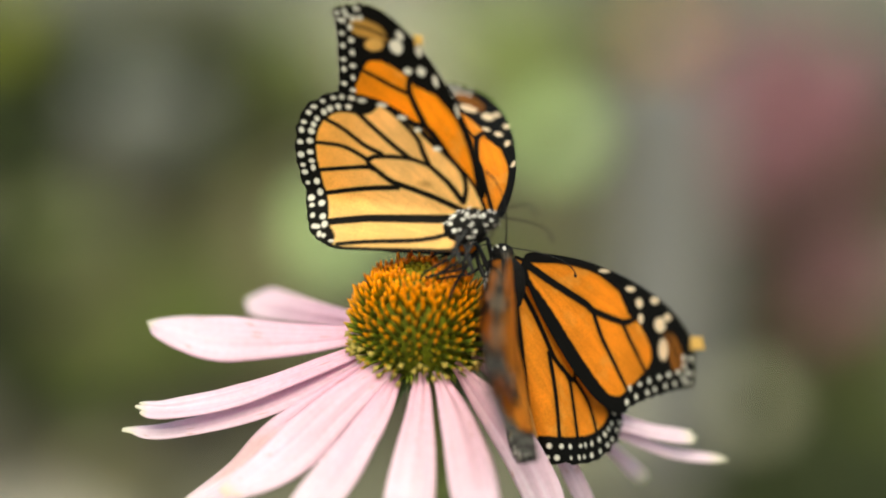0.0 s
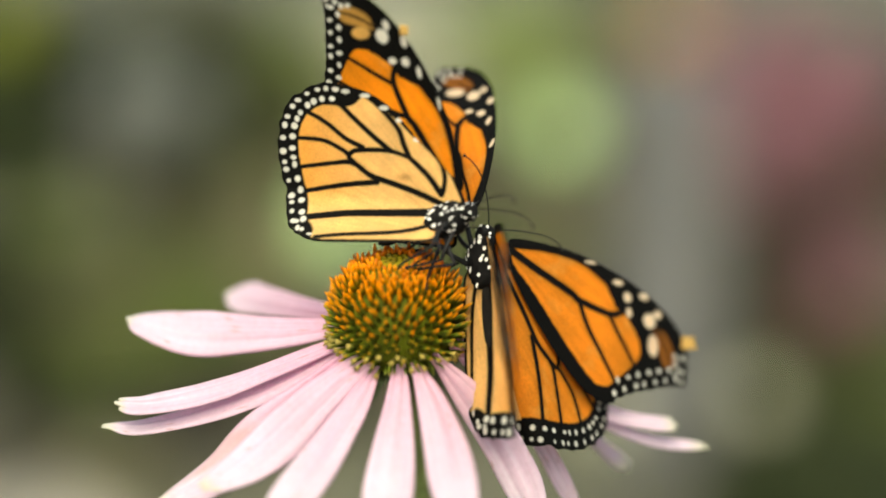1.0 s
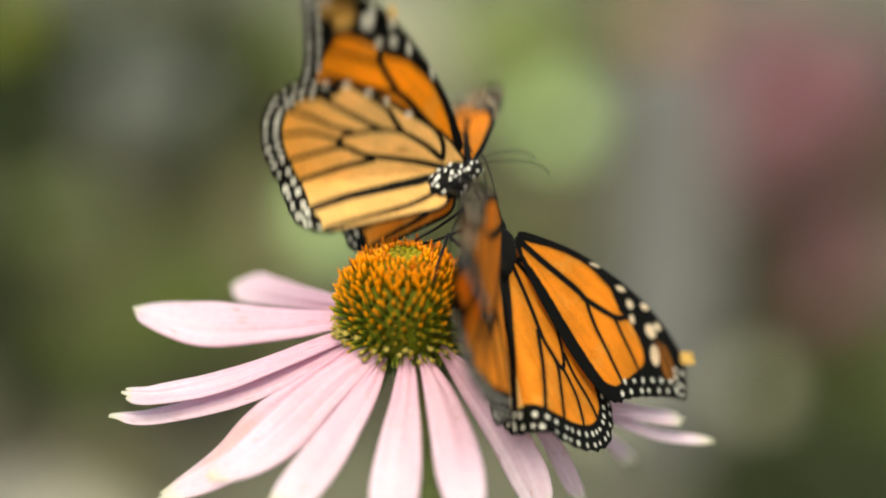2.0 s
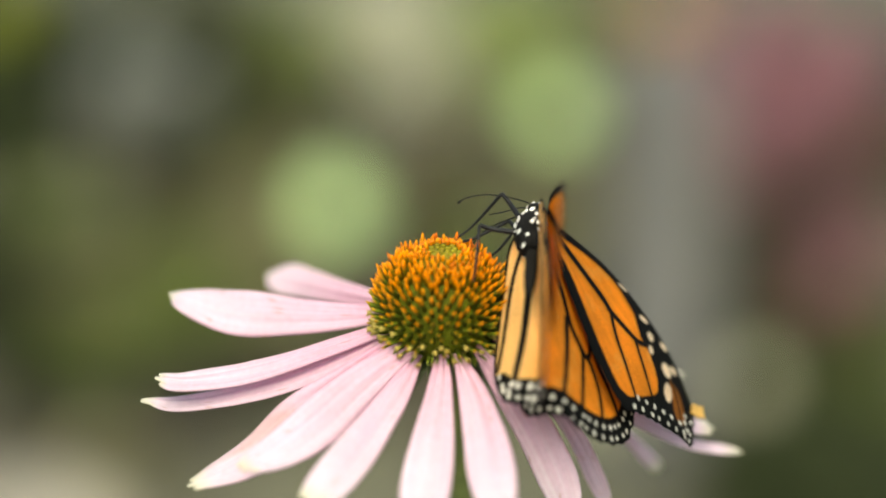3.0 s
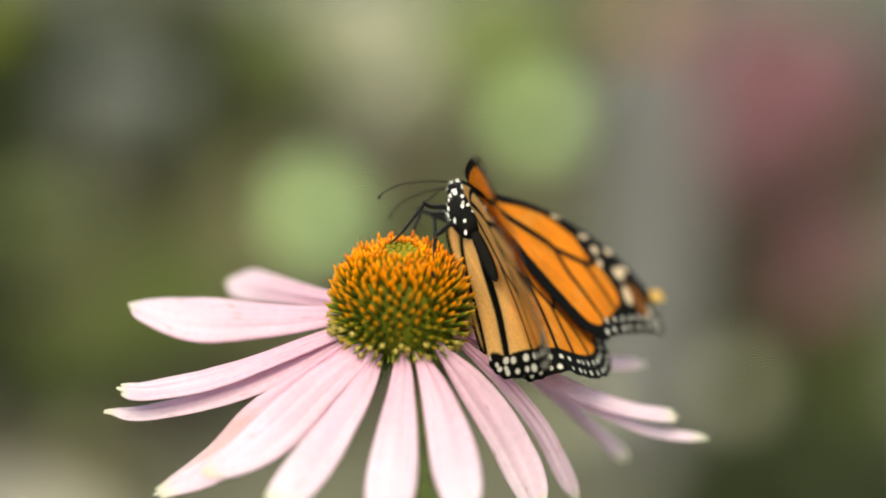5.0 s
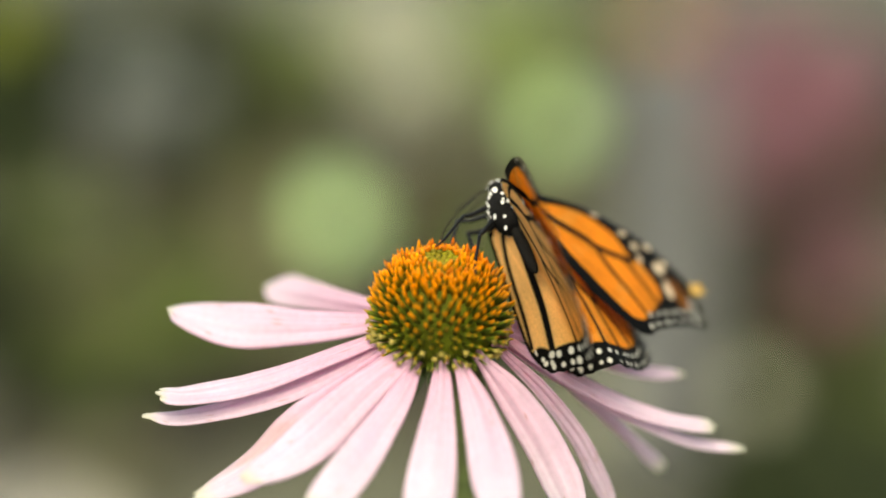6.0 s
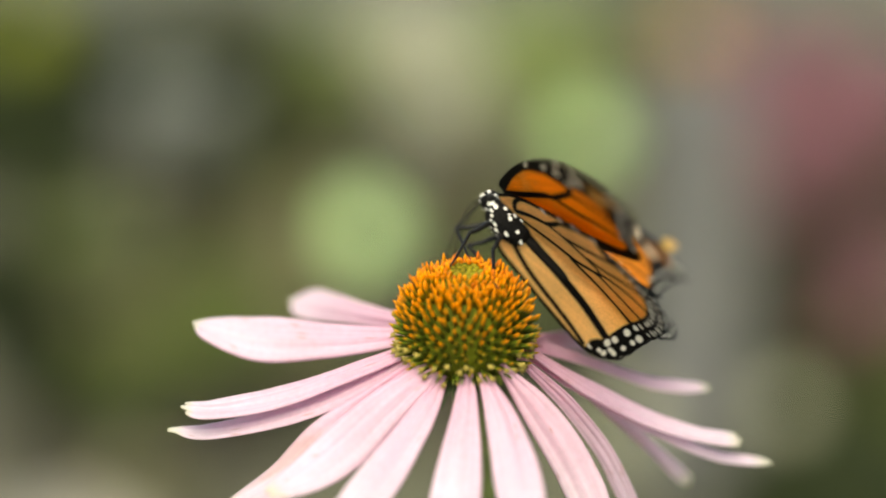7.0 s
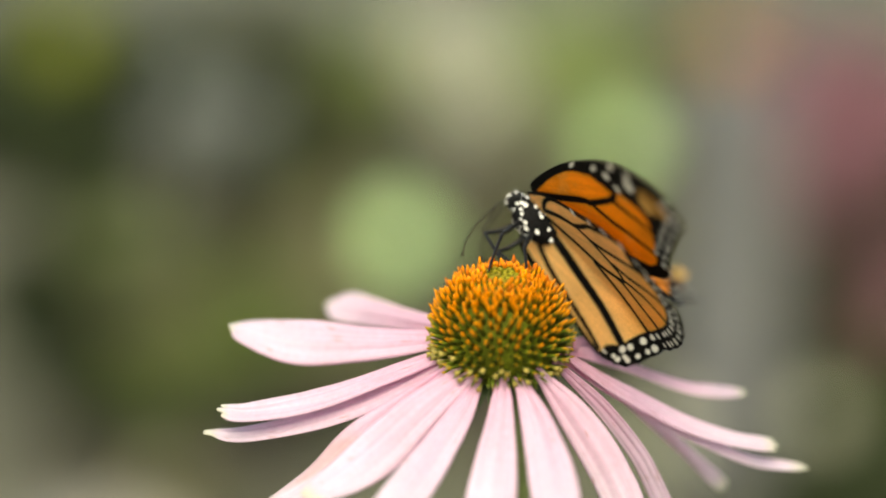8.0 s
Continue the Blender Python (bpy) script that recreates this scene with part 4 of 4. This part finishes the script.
def post():
    bm = bmesh.new()
    bmesh.ops.create_cube(bm, size=1, matrix=Matrix.Diagonal((0.085, 0.085, 0.40, 1)))
    bmesh.ops.bevel(bm, geom=bm.edges[:], offset=0.006, segments=2, affect="EDGES")
    ob = tagged(part("fence_post", bm, M_POST), "weathered grey wooden fence post", "post")
    ob.matrix_basis = pose(0.192, 1.60, 0.195, 0, 0, 12)


def stone(x, y, z, sx, sy, sz, seed, label):
    bm = bmesh.new()
    bmesh.ops.create_icosphere(bm, subdivisions=4, radius=1)
    for v in bm.verts:
        k = 1 + 0.25 * noise.noise(v.co * 1.3 + Vector((seed, 0, 0))) + 0.06 * noise.noise(v.co * 5)
        v.co = Vector((v.co.x * sx, v.co.y * sy, v.co.z * sz)) * k
    ob = tagged(part("stone", bm, M_STONE), label, "stone")
    ob.location = (x, y, z)


def broad_leaf(x, y, z, size, kind, label, seed):
    """A single broad leaf on its stalk, standing in for an out-of-focus light disc."""
    ob = tagged(new("broad_leaf_plant"), label, "leaf plant", "bright leaves in the border")
    ob.location = (x, y, 0)
    rng = random.Random(seed)
    verts, faces = [(0, 0, 0)], []
    n = 20
    for ring in (0.5, 1.0):
        for k in range(n):
            a = 2 * math.pi * k / n
            r = size * 0.5 * ring * (1 + 0.10 * math.cos(a) + 0.04 * math.cos(3 * a + seed))
            verts.append((r * math.cos(a), 0.06 * size * math.cos(2 * a) * ring, r * math.sin(a)))
    for k in range(n):
        j = (k + 1) % n
        faces += [(0, 1 + k, 1 + j), (1 + k, 1 + n + k, 1 + n + j, 1 + j)]
    blade = part("blade", mesh_from("blade", verts, faces), LEAF[kind], ob)
    blade.matrix_basis = pose(0, 0, z, rng.uniform(-35, -31), rng.uniform(-10, 10), rng.uniform(2, 8))
    mod = blade.modifiers.new("thickness", "SOLIDIFY")
    mod.thickness = 0.0006
    v, f = tube(curve_points([(0.01, 0.03, -0.01), (0.004, 0.02, z * 0.5), (0, 0.004, z)], 6), np.linspace(0.003, 0.0015, 13), 6)
    part("stalk", mesh_from("stalk", v, f), M_STEM, ob)


petals()
bracts()
garden()
post()
stone(-0.345, 1.42, 0.015, 0.085, 0.06, 0.035, 3, "low grey edging stone in the garden bed")
# leaves added where blurred glints show as discs; their brightness is colour
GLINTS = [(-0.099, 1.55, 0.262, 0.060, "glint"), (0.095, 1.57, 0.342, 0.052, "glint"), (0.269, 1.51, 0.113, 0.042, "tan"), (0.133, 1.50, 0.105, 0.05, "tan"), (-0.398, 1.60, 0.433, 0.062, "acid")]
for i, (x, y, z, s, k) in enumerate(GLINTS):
    broad_leaf(x, y, z, s, k, "plant standing in for a blurred light disc, with one broad " + {"glint": "light green", "tan": "greyish tan", "cream": "pale cream green", "acid": "dark yellow-green"}[k] + " leaf", i)
spines()

# ---------------- movement ----------------
# seconds, shift of the flower head (m), lean as the camera sees it (degrees)
SWAY = [
    (0, 0.00285, 5e-05, 0.00018, -0.91),
    (0.5, -0.00026, -2e-05, -8e-05, 0.02),
    (1, -0.00178, 9e-05, 0.00031, -0.02),
    (1.2, 0.00021, 0.00017, 0.00061, -0.48),
    (2.3, 0.00025, 3e-05, 0.00012, -0.47),
    (2.5, 0.00398, -8e-05, -0.00029, -1.32),
    (2.7, 0.00693, -0.00031, -0.00108, -2.11),
    (3, 0.00664, -0.00022, -0.00077, -3.0),
    (3.5, 0.0, 0.0, 0.0, -0.0),
    (4, 0.00289, -6e-05, -0.00022, -0.59),
    (4.2, 0.0049, 0.00024, 0.00085, -0.94),
    (5.3, 0.00246, 0.00017, 0.0006, -0.55),
    (5.5, 0.00465, 0.0002, 0.00069, -0.93),
    (6, 0.00644, 6e-05, 0.00022, -1.23),
    (6.5, 0.00424, 0.0002, 0.00071, -1.03),
    (7, 0.00557, 6e-05, 0.0002, -1.14),
    (7.5, 0.00821, 0.00018, 0.00064, -1.61),
    (8, 0.00567, 0.00021, 0.00074, -1.33),
]
# seconds, place (m) and turn (degrees) of each body
SITTER = [
    (0, 0.01785, -0.00337, 0.66447, 80.19, 14.67, 69.73),
    (0.5, 0.01471, -0.00082, 0.66477, 70.02, 15.89, 61.4),
    (1, 0.01399, 0.0015, 0.66555, 73.04, 33.2, 63.3),
    (1.2, 0.01612, 0.00052, 0.66499, 78.62, 29.61, 61.19),
    (2.3, 0.01624, -0.00122, 0.66691, 62.72, 38.39, 54.13),
    (2.5, 0.02041, -0.00163, 0.66633, 60.1, 37.49, 47.92),
    (2.7, 0.02449, -0.00267, 0.6689, 70.95, 60.45, 62.53),
    (3, 0.02308, -0.00241, 0.66892, 74.57, 62.27, 67.14),
    (3.5, 0.01325, 0.00245, 0.66946, 51.4, 31.14, 39.95),
    (4, 0.01716, 0.00312, 0.67256, 51.08, 49.35, 46.21),
    (4.2, 0.01658, 0.00458, 0.6714, 48.59, 58.06, 56.24),
    (5.3, 0.01462, 0.01002, 0.67064, 50.83, 36.06, 59.58),
    (5.5, 0.01671, 0.01062, 0.67049, 50.93, 35.68, 59.38),
    (6, 0.01853, 0.01176, 0.67138, 46.44, 45.31, 58.01),
    (6.5, 0.01299, 0.01313, 0.67226, 42, 31.98, 70.77),
    (7, 0.01365, 0.0125, 0.67199, 42.08, 22.63, 79.79),
    (7.5, 0.01513, 0.01539, 0.6722, 41.64, 25.68, 91.74),
    (8, 0.01222, 0.0152, 0.67255, 44.21, 29.53, 93.31),
]
# seconds, then raised, swept back and twisted (degrees) for the right forewing and hindwing, the left forewing and hindwing
SITTER_WINGS = [
    (0, 31.5, 4.6, 0.2, 17.3, -7.2, -4.7, 12.7, -5.2, -0.4, -2.7, -16.7, -13.7),
    (0.5, 31.6, 7.6, 4.3, 13.2, -5.6, -1.3, 16.3, -2.2, 2.1, 8.5, -11.5, -4.3),
    (1, 32.9, -4.8, 8.9, 16.3, -16.1, -1.4, 22.1, 16.1, -3.3, 17.8, 4, -5.5),
    (1.2, 30.7, -7.5, 8.9, 11.2, -23.1, -1.4, 15.5, 13.4, -3.3, 11.6, -3, -5.5),
    (2.3, 22.3, -0.9, 1.3, 11, -2, -7.3, 15.8, 5.5, 3.3, -1.2, 4.3, -3.6),
    (2.5, 21.7, -0.1, 1.3, 10.4, -3.1, -7.3, 17.8, 6.3, 3.3, 6.8, 3.2, -3.6),
    (2.7, 27.9, -5.1, 2.9, 18.1, -14.1, -1.1, 8.2, 16.7, 0.3, -1.1, 11.6, -3.6),
    (3, 30.7, -4.7, 4.5, 26.3, -19, 5.1, 16.6, 32.6, -2.6, 11.7, 26.1, -3.7),
    (3.5, 8.7, 1.3, 1.2, -0.7, -1, -7.3, 24.7, 8.7, 1.5, 13.9, 4.3, -4),
    (4, 23.3, -5.4, 7.6, 8.7, -12.5, -3.3, 15, 25.8, -3, 17, 23.5, -4),
    (4.2, 38.6, -1.5, 7.6, 15.4, -11.5, -3.3, 7.7, 29.7, -3, 11.3, 24.5, -4),
    (5.3, 25.7, -1, 9.5, 13.9, -16.4, 2.5, 15.8, 19, -1.3, 17, 16.3, -1),
    (5.5, 25.7, -0.9, 9.5, 11.9, -17.7, 2.5, 16, 19.1, -1.3, 16.3, 15, -1),
    (6, 30.5, -6.5, 11.2, 13.8, -24.2, 0.8, 11.7, 28.1, -1.6, 12.1, 23, -2.5),
    (6.5, 27.3, 4.9, 6.8, 9.1, -3.6, -3.1, 16.4, 16.1, 1, 11.2, 11.2, -0.5),
    (7, 24.3, 10.4, 2.9, 11.6, -0.3, -2.8, 15.8, 6.6, -5.5, 14, 4.9, -2.1),
    (7.5, 27.5, 16.7, 0.8, 23.7, 0.1, 2.5, 12.3, 5.4, 3.4, 5, 3.6, 2.7),
    (8, 27.6, 18.6, 0, 25.9, -5.1, 6.7, 10.2, 9, 7.7, 2.2, 3.4, 7.1),
]
VISITOR = [
    (0, 0.0114, -0.00446, 0.67502, 38.93, -55.74, -147.38),
    (0.5, 0.00863, -0.00471, 0.67455, 43.62, -52.34, -149.45),
    (1, 0.00693, -0.00201, 0.67416, 41.72, -52.32, -145.96),
    (1.2, 0.00797, -0.00303, 0.67452, 40.16, -48.39, -137.91),
    (1.8, 0.00857, -0.00253, 0.67577, 38, -37, -124.5),
    (2, 0.00837, 0.0005, 0.67926, 37, -35, -124),
    (2.15, 0.00778, 0.00504, 0.68475, 36, -33, -124),
    (2.3, 0.00683, 0.01222, 0.69826, 27.29, -35.67, -134.38),
    (2.4, 0.00648, 0.01309, 0.73025, 33, -28, -121),
    (2.6, 0.0031, 0.01803, 0.80423, 31, -20, -110),
    (3, -0.03075, 0.01956, 0.8992, 30, 0, -60),
    (4, -0.30037, 0.39897, 1.39954, 10, 0, -20),
    (8, -1.4996, 2.49891, 2.99974, 0, 0, 20),
]
VISITOR_WINGS = [
    (0, 17.3, -12.1, -1.6, 14.5, -20.8, 1.4, 81.7, -0.5, -39.1, 125, -17.9, 0),
    (0.5, 21.5, -17.4, -4.4, 27.5, -23.5, 4.4, 87.5, -7.9, -32.6, 127, -22, 0),
    (1, 22.3, -16.6, -6.8, 29.7, -21.2, 3.1, 89.4, -13.8, -16.2, 122, -25, 0),
    (1.2, 18.3, -17.6, -6.8, 25.7, -22.2, 3.1, 93.4, -14.8, -16.2, 126, -26, 0),
    (1.5, 34, -20, 0, 34, -25, 0, 72, -20, 0, 115, -25, 0),
    (1.8, 40, -19, 0, 40, -24, 0, 70, -19, 0, 105, -24, 0),
    (1.95, 5, -19, 0, 5, -22, 0, 40, -19, 0, 40, -22, 0),
    (2.1, 65, -20, 0, 65, -20, 0, 75, -20, 0, 75, -20, 0),
    (2.3, -18.3, -27.4, 1, -13.6, -15.9, 5.3, 67.5, -3.7, 1, 62, -23.7, 0),
    (2.45, 60, -12, 0, 60, -12, 0, 70, -12, 0, 70, -12, 0),
    (2.6, 5, -10, 0, 5, -10, 0, 5, -10, 0, 5, -10, 0),
    (2.8, 70, -5, 0, 70, -5, 0, 70, -5, 0, 70, -5, 0),
    (4, 20, 0, 0, 20, 0, 0, 20, 0, 0, 20, 0, 0),
    (8, 30, 0, 0, 30, 0, 0, 30, 0, 0, 30, 0, 0),
]


def head_pose(x, y, z, lean):
    q = AIM.to_3x3().to_4x4()
    return Matrix.Translation(Vector(FLOWER) + Vector((x, y, z))) @ q @ pose(0, 0, 0, 0, 0, lean) @ q.inverted()


def wing_rows(rows, s, fore):
    hx, hy, hz = FORE_HINGE if fore else HIND_HINGE
    first = (1 if s > 0 else 7) + (0 if fore else 3)
    out = []
    for row in rows:
        up, sweep, twist = row[first:first + 3]
        out.append((row[0], pose(s * hx * CM, hy * CM, hz * CM) @ pose(0, 0, 0, 0, -s * up, 0) @ pose(0, 0, 0, 0, 0, -s * sweep) @ pose(0, 0, 0, twist, 0, 0)))
    return out


def between(rows, t):
    """Numbers of a table at any time."""
    ts = [r[0] for r in rows]
    return [float(np.interp(t, ts, [r[k] for r in rows])) for k in range(1, len(rows[0]))]


def aim_y(a, b, hint):
    """A pose at a whose y axis points at b and whose z axis leans to hint."""
    y = (b - a).normalized()
    x = y.cross(hint).normalized()
    z = x.cross(y)
    m = Matrix((x, y, z)).transposed().to_4x4()
    m.translation = a
    return m


# seconds, where the near and the far antenna of the sitter point (across, up)
FEELERS = [
    (0, -0.2, 1.1, 0.65, -0.3), (1.2, -0.3, 1.1, 0.65, -0.2), (2.3, -1.15, 1.0, -0.6, 1.0), (2.7, -1.1, 0.6, -0.9, 0.8),
    (3.0, -1.2, 0.2, -0.9, -0.5), (3.5, -1.45, -0.1, -1.2, 0.3), (4.2, -1.6, -0.25, -1.2, -0.6), (5.3, -1.42, -0.1, -1.1, -0.5),
    (5.5, -1.45, -0.4, -1.0, -0.8), (6, -1.0, -0.9, -0.7, -0.9), (6.5, -1.41, -0.5, -0.7, -0.9), (7, -0.8, -1.2, -0.5, -1.0),
    (7.5, -1.16, -0.9, -0.9, -0.8), (8, -0.98, -1.0, -0.55, -1.1),
]
# feet of the sitter on the cone, in the flower head's space (cm); the near front foot steps forward
FEET = {(-1, 1): (0.53, -1.05, 1.38), (1, 0): (0.1, 0.3, 1.66), (1, 1): (0.65, 0.4, 1.3)}
NEAR_FRONT_FOOT = [(0, 0.2, 0.42, 1.70), (4.2, 0.2, 0.42, 1.70), (5.3, -0.25, -0.55, 1.80), (7.5, -0.38, -0.70, 1.74), (8, -0.48, -1.08, 1.48)]
HIPS = {0: (0.12, 0.18, -0.20), 1: (0.12, -0.10, -0.22)}


def leg_rows(body_rows, s, i, scale, foot_of):
    thigh, shin = [], []
    for t, *b in body_rows:
        m = pose(*b) @ Matrix.Diagonal((scale, scale, scale, 1))
        hx, hy, hz = HIPS[i]
        hip = Vector((s * hx, hy, hz)) * CM
        foot = m.inverted() @ foot_of(t)
        reach = foot - hip
        d = min(reach.length, (FEMUR + SHIN) * CM * 0.985)
        way = reach.normalized()
        la, lb = FEMUR * CM, SHIN * CM
        along = (la * la - lb * lb + d * d) / (2 * d)
        rise = math.sqrt(max(la * la - along * along, 1e-10))
        out = Vector((s * 0.3, 0.8, -0.4))
        side = (out - way * out.dot(way)).normalized()
        knee = hip + way * along + side * rise
        thigh.append((t, aim_y(hip, knee, side)))
        shin.append((t, aim_y(knee, hip + way * d, side)))
    return thigh, shin


def motions():
    walk(head, [(t, head_pose(*v)) for t, *v in SWAY])
    walk(flower_stem, [(t, pose(*FLOWER) @ pose(x, y, z)) for t, x, y, z, lean in SWAY])
    walk(sitter, [(t, pose(*v)) for t, *v in SITTER])
    walk(visitor, [(t, pose(*v)) for t, *v in VISITOR])
    for parts, rows in ((sitter_parts, SITTER_WINGS), (visitor_parts, VISITOR_WINGS)):
        for s in (1, -1):
            walk(parts["fore", s], wing_rows(rows, s, True))
            walk(parts["hind", s], wing_rows(rows, s, False))
    for s, col in ((-1, 0), (1, 2)):
        visitor_parts["antenna", s].matrix_basis = pose(s * 0.05 * CM, 0.62 * CM, 0.08 * CM, -28, 0, -s * 14)
        rows = []
        for t, *b in SITTER:
            m = pose(*b)
            feel = between(FEELERS, t)
            root = Vector((s * 0.05, 0.62, 0.08)) * CM
            way = m.to_3x3().inverted() @ Vector((feel[col], 0.25 * s, feel[col + 1]))
            rows.append((t, aim_y(root, root + way, m.to_3x3().inverted() @ Vector((0, -0.3, 1)))))
        walk(sitter_parts["antenna", s], rows)
    for parts, rows, scale in ((sitter_parts, SITTER, 1.0), (visitor_parts, VISITOR, 0.88)):
        for s in (1, -1):
            for i in (0, 1):
                if parts is sitter_parts:
                    def foot_of(t, s=s, i=i):
                        foot = FEET.get((s, i)) or between(NEAR_FRONT_FOOT, t)
                        return head_pose(*between(SWAY, t)) @ (Vector(foot) * CM)
                else:
                    def foot_of(t, s=s, i=i):
                        if t <= 1.2:
                            return head_pose(*between(SWAY, t)) @ (Vector((0.05 * s - 0.1 + 0.25 * i, -0.5 + 0.1 * i, 1.47)) * CM)
                        m = pose(*between(rows, t))
                        return m @ (Vector((s * 0.3, 0.2 - 0.5 * i, -1.5)) * CM)
                a, b = leg_rows(rows, s, i, scale, foot_of)
                walk(parts["femur", s, i], a)
                walk(parts["shin", s, i], b)


motions()
